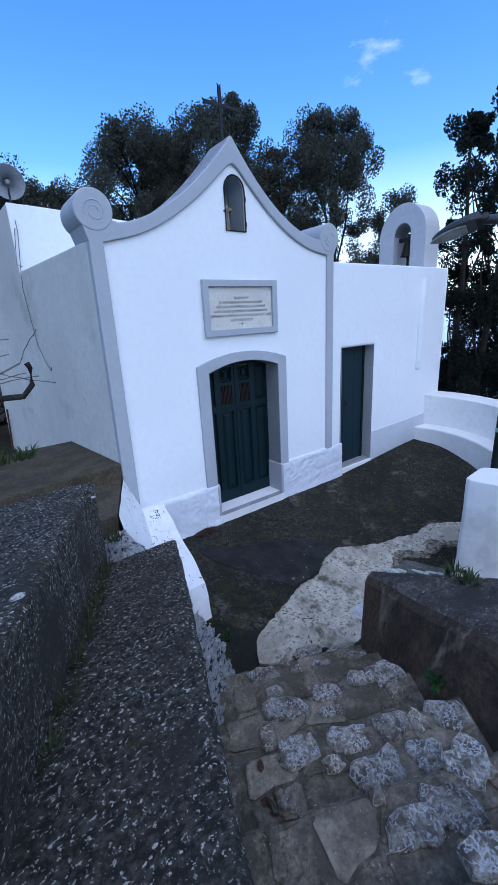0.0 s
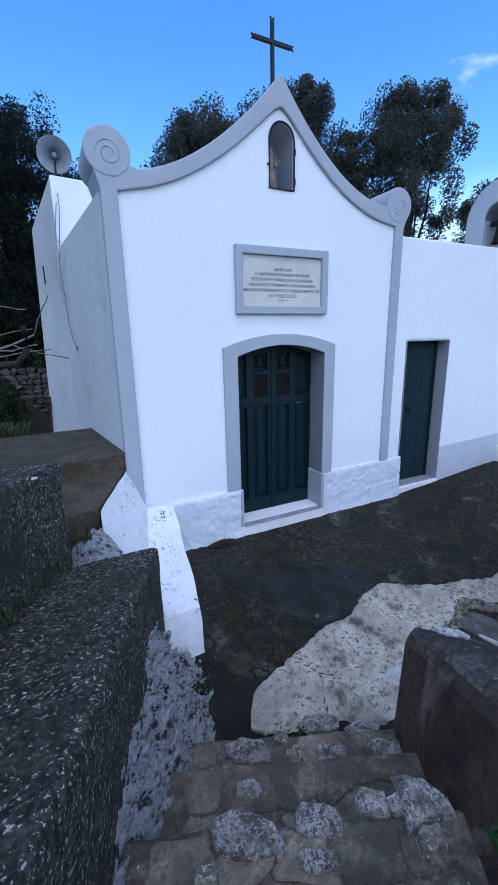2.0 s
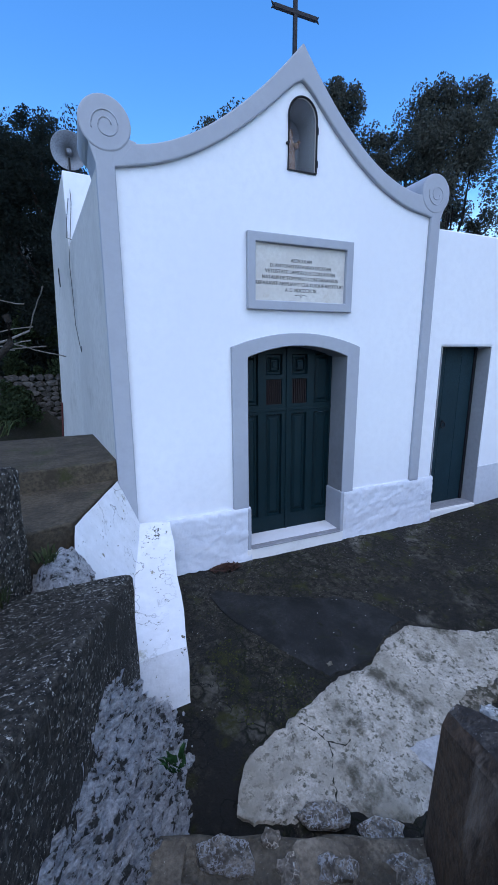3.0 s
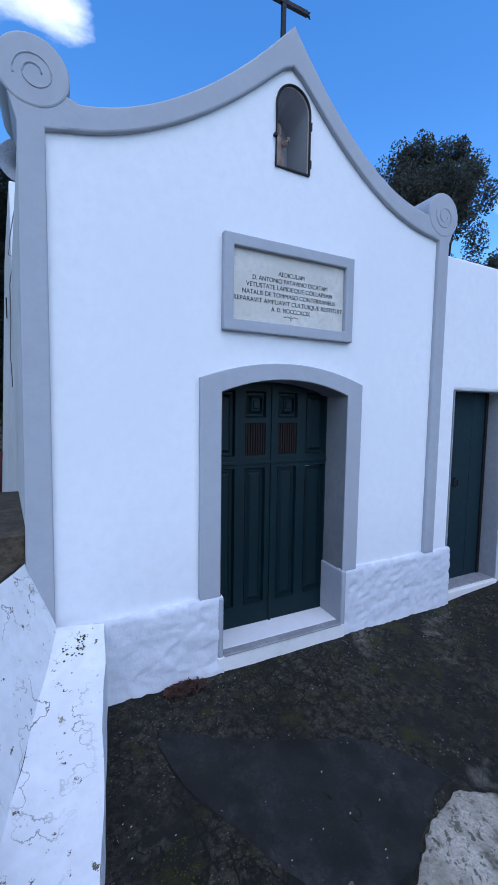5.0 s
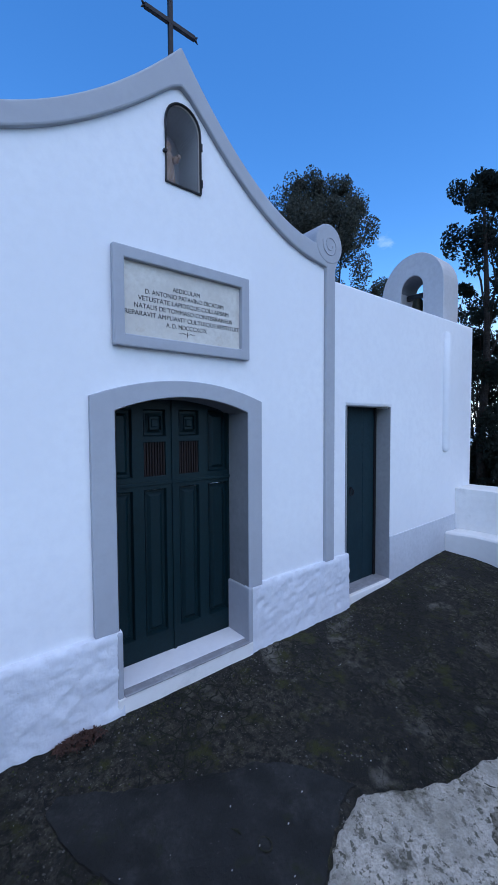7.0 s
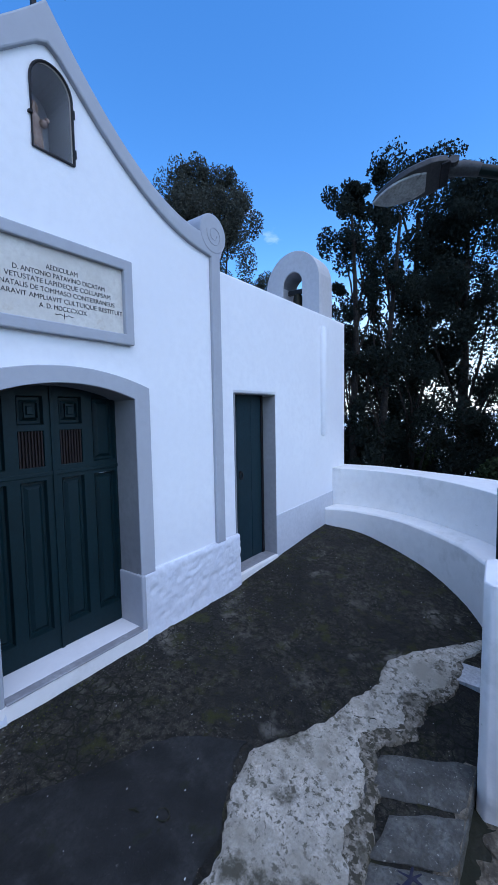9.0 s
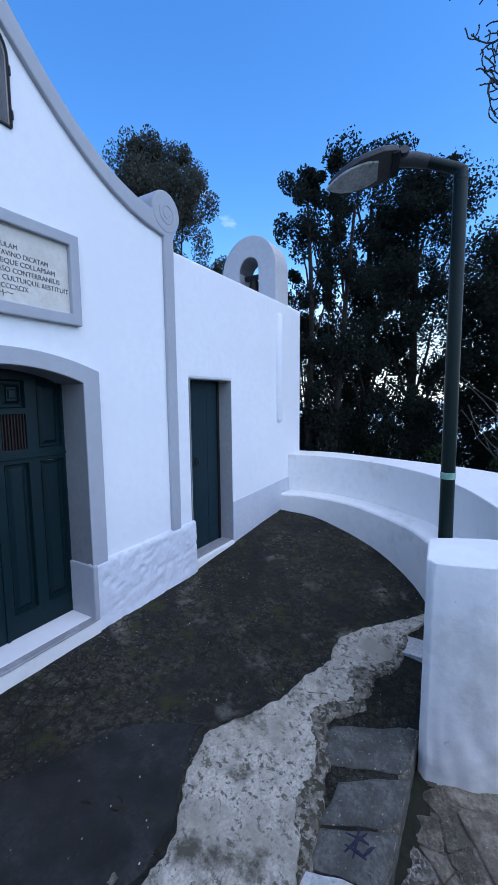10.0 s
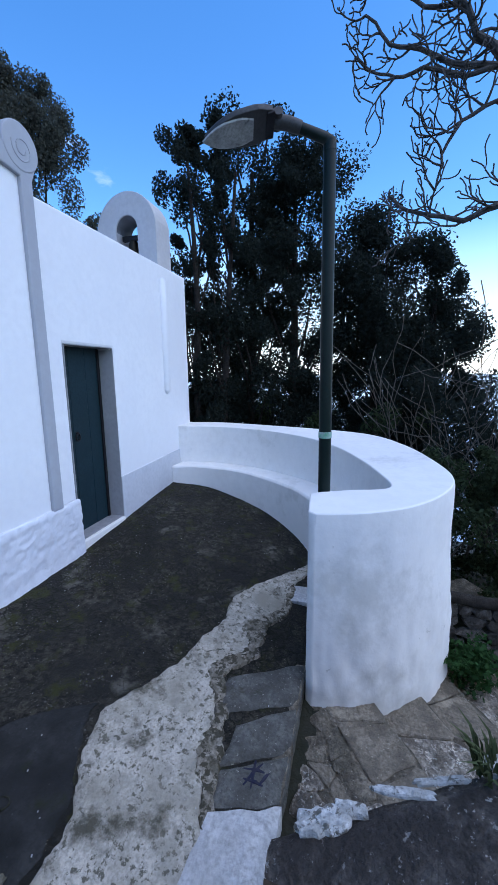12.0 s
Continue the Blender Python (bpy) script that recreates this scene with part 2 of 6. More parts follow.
COBBLE = mat("veined_pale_stone", (0.75, 0.671, 0.554), (0.242, 0.211, 0.168), 0.85, 19, 1.0, 70, veins=(0.88, 0.88, 0.88), vein_scale=36, vein_w=0.05, vein_at=0.40, spots=(0.88, 0.88, 0.88), spot_scale=44, spot_at=0.575, vary=0.2, dist=0.06)
SMOOTHFLAG = mat("worn_dark_flagstone", (0.272, 0.232, 0.173), (0.155, 0.131, 0.0977), 0.7, 9, 0.7, 50, spots=(0.799, 0.734, 0.603), spot_scale=70, spot_at=0.655, vary=0.22, stain=(0.363, 0.314, 0.236), stain_at=0.56, stain_scale=5)
CRUST = mat("white_lichen_crust", (0.80, 0.79, 0.75), (0.52, 0.505, 0.46), 0.9, 16, 0.8, 60, spots=(0.20, 0.19, 0.16), spot_scale=30, spot_at=0.555, dist=0.02)
COBBLE_DARK = mat("veined_dark_stone", (0.544, 0.474, 0.384), (0.212, 0.182, 0.145), 0.8, 11, 1.0, 50, veins=(0.877, 0.809, 0.699), vein_scale=26, vein_w=0.038, vein_at=0.46, spots=(0.88, 0.88, 0.821), spot_scale=34, spot_at=0.62, vary=0.3, dist=0.05)
RUBBLE = mat("lichen_mortar_rubble", (0.86, 0.87, 0.88), (0.58, 0.59, 0.60), 0.9, 20, 1.0, 60, spots=(0.075, 0.075, 0.068), spot_scale=20, spot_at=0.545, stain=(0.12, 0.118, 0.096), stain_at=0.59, stain_scale=8, dist=0.06)
DRYSTONE = mat("dry_stone", (0.126, 0.117, 0.108), (0.063, 0.059, 0.054), 0.9, 9, 0.8, 50, vary=0.35)
SOIL = mat("dark_soil", (0.035, 0.032, 0.024), (0.02, 0.022, 0.013), 0.95, 2.5, 0.8, 30)
POLE = mat("dark_green_pole_paint", (0.003, 0.012, 0.010), None, 0.42, 5, 0.03, spec=0.22)
LAMPGREY = mat("grey_lamp_housing", (0.05, 0.052, 0.055), None, 0.5, 5, 0.03)
LENS = mat("dusty_lamp_glass", (0.40, 0.41, 0.40), (0.30, 0.31, 0.30), 0.35, 9, 0.1, stain=(0.08, 0.085, 0.08), stain_at=0.58, stain_scale=9)
HORN = mat("grey_horn", (0.27, 0.29, 0.32), None, 0.45, 4, 0.05)
BARK = mat("grey_bark", (0.036, 0.031, 0.026), (0.020, 0.017, 0.014), 0.95, 9, 0.8, 50)
PALEBARK = mat("pale_fig_bark", (0.22, 0.21, 0.19), (0.14, 0.13, 0.115), 0.9, 9, 0.4, 50)
TWIG = mat("grey_brown_twig", (0.13, 0.118, 0.098), (0.08, 0.072, 0.06), 0.9, 9, 0.4, 50)
FIGBARK = mat("dark_fig_bark", (0.085, 0.080, 0.078), (0.06, 0.055, 0.05), 0.9, 9, 0.4, 50)
LITTER = mat("dry_leaf_litter", (0.09, 0.045, 0.034), (0.05, 0.028, 0.020), 0.9, 14, 0.6)
ROBE = mat("painted_brown_plaster", (0.42, 0.34, 0.30), (0.24, 0.18, 0.155), 0.6, 9, 0.1)
# base colour paled to hold the haze and the horizon's reflection
SEA = mat("sea", (0.42, 0.52, 0.62), None, 0.25, 0.02, 0, grain_k=0.95)
REDWOOD = mat("red_painted_wood", (0.10, 0.022, 0.022), None, 0.6, 9, 0.1)
# lining colour lightened to make up for the little light behind the glass
NICHE_IN = mat("niche_lightened_blue_grey", (0.30, 0.36, 0.43), None, 0.8, 2, 0.03, grain_k=0.95)
SLAT = mat("brown_slat", (0.020, 0.011, 0.010), None, 0.7, 8, 0)
MARKBLUE = mat("faded_blue_paint", (0.012, 0.014, 0.040), (0.03, 0.03, 0.05), 0.8, 30, 0.1)
STICKER = mat("green_sticker", (0.12, 0.35, 0.22), (0.35, 0.45, 0.40), 0.5, 30, 0)
MOSS = mat("yellow_green_moss", (0.075, 0.085, 0.016), (0.030, 0.036, 0.010), 0.95, 30, 0.3)
GRIT = mat("grey_gravel", (0.16, 0.152, 0.138), (0.055, 0.052, 0.046), 0.9, 40, 0.3)
CABLE = mat("grey_cable", (0.12, 0.12, 0.12), None, 0.6, 9, 0)


def leaf_mat(name, col, vary=0.5):
    m = bpy.data.materials.new(name)
    m.use_nodes = True
    n, l = m.node_tree.nodes, m.node_tree.links
    b = n["Principled BSDF"]
    b.inputs["Roughness"].default_value, b.inputs["Specular IOR Level"].default_value = 0.8, 0.05
    g = n.new("ShaderNodeNewGeometry")
    r = n.new("ShaderNodeMapRange")
    r.inputs["To Min"].default_value, r.inputs["To Max"].default_value = 1 - vary, 1 + vary
    l.new(g.outputs["Random Per Island"], r.inputs["Value"])
    h = n.new("ShaderNodeHueSaturation")
    h.inputs["Color"].default_value = (*col, 1)
    l.new(r.outputs["Result"], h.inputs["Value"])
    l.new(h.outputs["Color"], b.inputs["Base Color"])
    t = n.new("ShaderNodeBsdfTranslucent")
    l.new(h.outputs["Color"], t.inputs["Color"])
    x = n.new("ShaderNodeMixShader")
    x.inputs["Fac"].default_value = 0.48
    l.new(b.outputs["BSDF"], x.inputs[1])
    l.new(t.outputs["BSDF"], x.inputs[2])
    l.new(x.outputs["Shader"], n["Material Output"].inputs["Surface"])
    return m


LEAF = leaf_mat("holm_oak_leaf", (0.082, 0.088, 0.072), 0.35)
LEAF_B = leaf_mat("carob_leaf", (0.026, 0.034, 0.029), 0.2)
LEAF_BUSH = leaf_mat("shrub_leaf", (0.040, 0.058, 0.030))
GRASS = leaf_mat("grass_blade", (0.075, 0.095, 0.045))
FERN = leaf_mat("fern_leaf", (0.035, 0.085, 0.030))

GLASS = bpy.data.materials.new("niche_glass")
GLASS.use_nodes = True
GLASS.node_tree.nodes["Principled BSDF"].inputs["Transmission Weight"].default_value = 1.0
GLASS.node_tree.nodes["Principled BSDF"].inputs["Roughness"].default_value = 0.03
GLASS.node_tree.nodes["Principled BSDF"].inputs["IOR"].default_value = 1.2


# ---- mesh helpers ----
def finish(name, bm, material, smooth=False, bevel=0.0, parent=None, label="", kind="", category="", group=""):
    bmesh.ops.recalc_face_normals(bm, faces=bm.faces)
    me = bpy.data.meshes.new(name)
    bm.to_mesh(me)
    bm.free()
    me.materials.append(material)
    if smooth:
        me.set_sharp_from_angle(angle=radians(50))
        me.polygons.foreach_set("use_smooth", [True] * len(me.polygons))
    ob = new(name, me)
    if parent:
        ob.parent = parent
    if bevel:
        md = ob.modifiers.new("round", "BEVEL")
        md.width, md.segments, md.limit_method, md.angle_limit = bevel, 2, "ANGLE", radians(40)
    return tagged(ob, label, category, group, kind)


def part(name, bm, material, parent, label="", smooth=False, bevel=0.0):
    return finish(name, bm, material, smooth, bevel, parent, label)


def thing(name, label, category, group="", kind=""):
    return tagged(new(name), label, category, group, kind)


def box(bm, x0, x1, y0, y1, z0, z1, m=None):
    v = [bm.verts.new(p if m is None else m @ Vector(p)) for p in
         ((x0, y0, z0), (x1, y0, z0), (x1, y1, z0), (x0, y1, z0), (x0, y0, z1), (x1, y0, z1), (x1, y1, z1), (x0, y1, z1))]
    for f in ((0, 3, 2, 1), (4, 5, 6, 7), (0, 1, 5, 4), (1, 2, 6, 5), (2, 3, 7, 6), (3, 0, 4, 7)):
        bm.faces.new([v[i] for i in f])
    return bm


def boxed(*a, m=None):
    return box(bmesh.new(), *a, m=m)


def plate(outer, holes=(), y0=0.0, y1=0.1, back=True):
    """An upright plate in the x-z plane from loops of (x, z), with holes right through it."""
    bm = bmesh.new()
    for y in ((y0, y1) if back else (y0,)):
        edges = []
        for loop in (outer, *holes):
            vs = [bm.verts.new((x, y, z)) for x, z in loop]
            edges += [bm.edges.new((vs[i], vs[(i + 1) % len(vs)])) for i in range(len(vs))]
        bmesh.ops.triangle_fill(bm, edges=edges, use_beauty=True, use_dissolve=False)
    if back:
        for loop in (outer, *holes):
            a = [bm.verts.new((x, y0, z)) for x, z in loop]
            b = [bm.verts.new((x, y1, z)) for x, z in loop]
            for i in range(len(a)):
                j = (i + 1) % len(a)
                bm.faces.new((a[i], a[j], b[j], b[i]))
        bmesh.ops.remove_doubles(bm, verts=bm.verts, dist=1e-5)
    return bm


def prism(loop, z0, z1):
    """A solid over a plan loop; z0 and z1 are numbers or functions of x, y."""
    f0 = z0 if callable(z0) else (lambda x, y: z0)
    f1 = z1 if callable(z1) else (lambda x, y: z1)
    bm = bmesh.new()
    a = [bm.verts.new((x, y, f0(x, y))) for x, y in loop]
    b = [bm.verts.new((x, y, f1(x, y))) for x, y in loop]
    bm.faces.new(b)
    bm.faces.new(a[::-1])
    for i in range(len(a)):
        j = (i + 1) % len(a)
        bm.faces.new((a[i], a[j], b[j], b[i]))
    return bm


def tube(points, radii, sides=6, bm=None):
    """A bent tapering rod through points."""
    bm = bm or bmesh.new()
    rings = []
    n = len(points)
    for i, p in enumerate(points):
        d = (Vector(points[min(i + 1, n - 1)]) - Vector(points[max(i - 1, 0)])).normalized()
        q = d.to_track_quat("Z", "Y")
        r = radii[i] if hasattr(radii, "__len__") else radii
        rings.append([bm.verts.new(Vector(p) + q @ Vector((r * math.cos(2 * math.pi * k / sides), r * math.sin(2 * math.pi * k / sides), 0))) for k in range(sides)])
    for a, b in zip(rings, rings[1:]):
        for k in range(sides):
            j = (k + 1) % sides
            bm.faces.new((a[k], a[j], b[j], b[k]))
    bm.faces.new(rings[0][::-1])
    bm.faces.new(rings[-1])
    return bm


def rough(bm, amount, scale, cuts=0, seed=0.0):
    """Break up flat faces and push the points about by noise."""
    if cuts:
        bmesh.ops.subdivide_edges(bm, edges=bm.edges[:], cuts=cuts, use_grid_fill=True)
    bm.normal_update()
    for v in bm.verts:
        p = v.co * scale + Vector((seed, seed * 1.7, seed * 0.3))
        v.co += v.normal * amount * (noise.noise(p) + 0.5 * noise.noise(p * 2.3)) + amount * 0.3 * noise.noise_vector(p * 1.4)
    return bm


def stone(r, w, d, h, n=9, square=0.0):
    """An irregular, flat-topped stone about its own base."""
    bm = bmesh.new()
    turn = r.uniform(0, 1.0)
    ang = [2 * math.pi * (i + turn) / n for i in range(n)]
    rr = [(1 + r.uniform(-0.28, 0.22) * (1 - 0.4 * square)) * max(abs(math.cos(a)), abs(math.sin(a))) ** -square for a in ang]
    rings = []
    for s, z in ((1.0, 0.0), (1.03, h * 0.62), (0.93, h * 0.96)):
        rings.append([bm.verts.new((w / 2 * s * rr[i] * math.cos(2 * math.pi * (i + turn) / n), d / 2 * s * rr[i] * math.sin(2 * math.pi * (i + turn) / n), z + r.uniform(-0.12, 0.12) * h * (z > 0))) for i in range(n)])
    for a, b in zip(rings, rings[1:]):
        for i in range(n):
            j = (i + 1) % n
            bm.faces.new((a[i], a[j], b[j], b[i]))
    top = bm.verts.new((r.uniform(-0.1, 0.1) * w, r.uniform(-0.1, 0.1) * d, h * r.uniform(0.90, 1.12)))
    for i in range(n):
        bm.faces.new((rings[-1][i], rings[-1][(i + 1) % n], top))
    return bm


def ground(x, y):
    """The terrace's height: it falls away from the chapel and rises gently towards the bench."""
    return -0.09 + 0.135 * min(y, 0.0) + 0.07 * max(0.0, x - 1.8)


def step01(t):
    t = max(0.0, min(1.0, t))
    return t * t * (3 - 2 * t)


# ---- chapel ----
def left_out(d): return 3.37 + 0.94 * max(0.0, 1 - d / 1.42) ** 1.70
def right_out(d): return 3.38 + 0.93 * max(0.0, 1 - d / 1.44) ** 2.05
def left_in(d): return 3.215 + 0.875 * max(0.0, 1 - d / 1.52) ** 1.77
def right_in(d): return 3.21 + 0.88 * max(0.0, 1 - d / 1.49) ** 1.95


APEX = -0.02
N = 22
outer_l = [(APEX - 1.40 * i / N, left_out(1.40 * i / N)) for i in range(N + 1)]
outer_r = [(APEX + 1.40 * i / N, right_out(1.40 * i / N)) for i in range(1, N + 1)]
soft = lambda d: math.sqrt(d * d + 0.05 ** 2) - 0.012
inner_l = [(APEX - 1.52 * i / N, left_in(soft(1.52 * i / N))) for i in range(N + 1)]
inner_r = [(APEX + 1.49 * i / N, right_in(soft(1.49 * i / N))) for i in range(1, N + 1)]


def arch(x0, x1, z0, spring, rise, n=14):
    """A segmental-headed opening as a loop."""
    c = (x0 + x1) / 2
    w = (x1 - x0) / 2
    return [(x0, z0), (x1, z0)] + [(c + w * math.cos(math.pi * i / n), spring + rise * math.sin(math.pi * i / n)) for i in range(n + 1)]


def low_arch(x0, x1, z0, spring, rise, n=14):
    c, w = (x0 + x1) / 2, (x1 - x0) / 2
    return [(x0, z0), (x1, z0)] + [(c + w * (1 - 2 * i / n), spring + rise * (1 - (1 - 2 * i / n) ** 2)) for i in range(n + 1)]


DOOR = low_arch(-0.525, 0.535, 0.03, 1.855, 0.10)
NICHE = arch(-0.135, 0.135, 3.40, 3.80, 0.15)
chapel = thing("chapel", "small whitewashed chapel with a curved grey-edged gable", "chapel")
field = [(-1.66, -0.35), (1.585, -0.35), (1.585, 3.30)] + outer_r[::-1] + outer_l + [(-1.66, 3.30)]
part("facade_wall", plate(field, (DOOR, NICHE), 0.0, 0.40), WHITE, chapel)
# grey coping along the gable, proud of the wall and running back over its thickness
coping = outer_l[::-1] + outer_r + inner_r[::-1] + inner_l
part("gable_coping", plate(coping, (), -0.035, 0.42), TRIM, chapel, "smooth grey painted coping", bevel=0.012)
bm = bmesh.new()
for (xa, xb, za), (xc, xd, zb) in (((-1.70, -1.555, 0.46), (-1.672, -1.54, 3.30)),):
    vs = [bm.verts.new(p) for p in ((xa, -0.035, za), (xb, -0.035, za), (xd, -0.035, zb), (xc, -0.035, zb), (xa, 0.06, za), (xb, 0.06, za), (xd, 0.06, zb), (xc, 0.06, zb))]
    for f in ((0, 1, 2, 3), (7, 6, 5, 4), (0, 4, 5, 1), (1, 5, 6, 2), (2, 6, 7, 3), (3, 7, 4, 0)):
        bm.faces.new([vs[i] for i in f])
part("pilaster", bm, TRIM, chapel, bevel=0.01)
part("pilaster", boxed(1.466, 1.588, -0.035, 0.06, 0.45, 3.30), TRIM, chapel, bevel=0.01)


def scroll(cx, cz, r, turn):
    bm = bmesh.new()
    n = 36
    loops = []
    for y in (-0.04, 0.43):
        loops.append([bm.verts.new((cx + r * math.cos(2 * math.pi * i / n), y, cz + r * math.sin(2 * math.pi * i / n))) for i in range(n)])
    for i in range(n):
        j = (i + 1) % n
        bm.faces.new((loops[0][i], loops[0][j], loops[1][j], loops[1][i]))
    bm.faces.new(loops[0])
    bm.faces.new(loops[1][::-1])
    ob = part("scroll", bm, TRIM, chapel, bevel=0.012)
    pts = []
    for i in range(46):
        a = turn * (i / 45) * 2 * math.pi * 1.55
        rad = r * (0.18 + 0.40 * i / 45)
        pts.append((cx + r * 0.05 + rad * math.cos(a), -0.040, cz - r * 0.06 + rad * math.sin(a)))
    part("spiral_relief", tube(pts, 0.006, 5), TRIM, ob)
    return ob


scroll(-1.592, 3.465, 0.178, 1)
scroll(1.497, 3.415, 0.178, -1)
# fillets that tie the scrolls into pilaster and coping
part("scroll_neck", plate([(-1.672, 3.20), (-1.54, 3.20), (-1.42, 3.225), (-1.38, 3.38), (-1.47, 3.40), (-1.72, 3.36)], (), -0.034, 0.41), TRIM, chapel, bevel=0.008)
part("scroll_neck", plate([(1.466, 3.20), (1.588, 3.20), (1.64, 3.32), (1.45, 3.42), (1.30, 3.385), (1.36, 3.22)], (), -0.034, 0.41), TRIM, chapel, bevel=0.008)

# door surround
out = low_arch(-0.675, 0.678, 0.44, 1.944, 0.125)
inn = low_arch(-0.525, 0.535, 0.44, 1.855, 0.10)
bm = bmesh.new()
n = len(out)
ring = [(out[0], inn[0])] + [(out[i], inn[i]) for i in range(n - 1, 1, -1)] + [(out[1], inn[1])]
fv = [[bm.verts.new((p[0], y, p[1])) for p in (o, i) for y in (-0.035, 0.01)] for o, i in ring]
for a, b in zip(fv, fv[1:]):
    bm.faces.new((a[0], b[0], b[2], a[2]))
    bm.faces.new((a[1], a[3], b[3], b[1]))
    bm.faces.new((a[0], a[1], b[1], b[0]))
    bm.faces.new((a[2], b[2], b[3], a[3]))
for e in (fv[0], fv[-1]):
    bm.faces.new((e[0], e[1], e[3], e[2]))
part("door_surround", bm, TRIM, chapel, "flat grey painted door surround", bevel=0.006)
# reveals lining the doorway, trim grey with their shade put into the colour
bm = bmesh.new()
for k in range(len(inn)):
    a, b = DOOR[k], DOOR[(k + 1) % len(DOOR)]
    if k == 0:
        continue
    vs = [bm.verts.new(p) for p in ((a[0], -0.03, a[1]), (b[0], -0.03, b[1]), (b[0], 0.30, b[1]), (a[0], 0.30, a[1]))]
    cx, cz = 0.005, 1.0
    for v in vs:
        v.co.x += 0.004 * (1 if v.co.x < cx else -1)
        v.co.z -= 0.004 * (v.co.z > 1.5)
    bm.faces.new(vs)
part("door_reveal", bm, REVEAL_SHADED, chapel)


def plinth(x0, x1, top, proud, seed, y1=0.01):
    nx, nz = max(6, int((x1 - x0) / 0.02)), 40
    bm = bmesh.new()
    g = []
    for i in range(nx + 1):
        col = []
        x = x0 + (x1 - x0) * i / nx
        for k in range(nz + 1):
            z = -0.35 + (top + 0.35) * k / nz
            flare = 0.016 * max(0.0, 1 - (z + 0.12) / 0.12) if z < 0 else 0.0
            y = -proud - flare + 0.010 * noise.noise((x * 6 + seed, z * 7, 1)) + 0.019 * abs(noise.noise((x * 13, z * 15, seed))) + 0.011 * abs(noise.noise((x * 25, z * 28, seed)))
            if k == nz:
                y += 0.012
            col.append(bm.verts.new((x, y, z + (0.006 * noise.noise((x * 4, seed, 0)) if k == nz else 0))))
        col.append(bm.verts.new((x, y1, top + 0.004)))
        g.append(col)
    for i in range(nx):
        for k in range(nz + 1):
            bm.faces.new((g[i][k], g[i + 1][k], g[i + 1][k + 1], g[i][k + 1]))
    for c in (g[0], g[-1]):
        base = bm.verts.new((c[0].co.x, y1, c[0].co.z))
        bm.faces.new([base] + c)
    return bm


part("plinth", plinth(-1.60, -0.508, 0.44, 0.055, 1.0), PLINTH, chapel, "rough bluish-white rendered plinth", smooth=True)
part("plinth", plinth(0.528, 1.828, 0.455, 0.038, 4.0), PLINTH, chapel, "rough bluish-white rendered plinth", smooth=True)
part("jamb_base", boxed(-0.545, -0.506, -0.056, 0.27, 0.0, 0.437), TRIM, chapel, bevel=0.012)
part("jamb_base", boxed(0.516, 0.560, -0.058, 0.27, 0.0, 0.452), TRIM, chapel, bevel=0.012)
part("threshold", boxed(-0.506, 0.516, -0.070, 0.30, 0.012, 0.028), MARBLE, chapel, "worn grey marble doorstep", bevel=0.008)
part("footing", boxed(-0.55, 0.56, -0.060, 0.22, -0.35, 0.011), WHITE_OLD, chapel, bevel=0.01)

# nave side wall, taller rear volume and roofs
LEFT = lambda y: -1.668 - 0.095 * y
bm = bmesh.new()
sv = [bm.verts.new(p) for p in ((LEFT(0.05) - 0.03, 0.05, 0.2), (LEFT(0.05), 0.05, 3.22), (LEFT(2.5), 2.5, 3.22), (LEFT(2.5) - 0.03, 2.5, 0.2),
                                (LEFT(0.05) + 0.4, 0.05, 0.2), (LEFT(0.05) + 0.4, 0.05, 3.30), (LEFT(2.5) + 0.4, 2.5, 3.30), (LEFT(2.5) + 0.4, 2.5, 0.2))]
for f in ((0, 1, 2, 3), (7, 6, 5, 4), (0, 4, 5, 1), (1, 5, 6, 2), (2, 6, 7, 3), (3, 7, 4, 0)):
    bm.faces.new([sv[i] for i in f])
part("side_wall", bm, WHITE_SHADED, chapel, "whitewashed side wall, its shade put into a grey-white colour", bevel=0.02)
bm = bmesh.new()
nx = 14
rows_ = []
for y in (0.38, 2.6):
    rows_.append([bm.verts.new((-1.62 + 3.15 * i / nx, y, 3.22 + 0.10 * math.sin(math.pi * i / nx))) for i in range(nx + 1)])
for i in range(nx):
    bm.faces.new((rows_[0][i], rows_[0][i + 1], rows_[1][i + 1], rows_[1][i]))
part("nave_roof", bm, WHITE, chapel, "whitewashed low barrel roof")
rear_front = [(LEFT(2.46), 0.2), (1.70, 0.2), (1.70, 3.70)] + [(1.70 - 3.55 * i / 12, 3.70 + 0.36 * (i / 12) + 0.16 * math.sin(math.pi * i / 12) * 0.4) for i in range(1, 12)] + [(LEFT(2.46), 4.06)]
part("rear_front_wall", plate(rear_front, (), 2.46, 2.75), WHITE, chapel, bevel=0.015)
bm = bmesh.new()
sv = [bm.verts.new(p) for p in ((LEFT(2.47) - 0.03, 2.47, 0.2), (LEFT(2.47) - 0.001, 2.47, 4.05), (LEFT(4.85) - 0.04, 4.85, 3.95), (LEFT(4.85) - 0.19, 4.85, 0.2),
                                (1.70, 2.76, 0.2), (1.70, 2.76, 3.68), (1.70, 4.85, 3.6), (1.70, 4.85, 0.2))]
for f in ((0, 1, 2, 3), (7, 6, 5, 4), (0, 4, 5, 1), (1, 5, 6, 2), (2, 6, 7, 3), (3, 7, 4, 0)):
    bm.faces.new([sv[i] for i in f])
part("rear_volume", bm, WHITE_SHADED, chapel, "whitewashed rear block, its shade put into a grey-white colour", bevel=0.02)

# vent slit in the rear side wall
vx = LEFT(4.1) - 0.035
part("vent_slit", boxed(vx - 0.004, vx + 0.05, 3.98, 4.16, 2.95, 3.22), IRON, chapel)

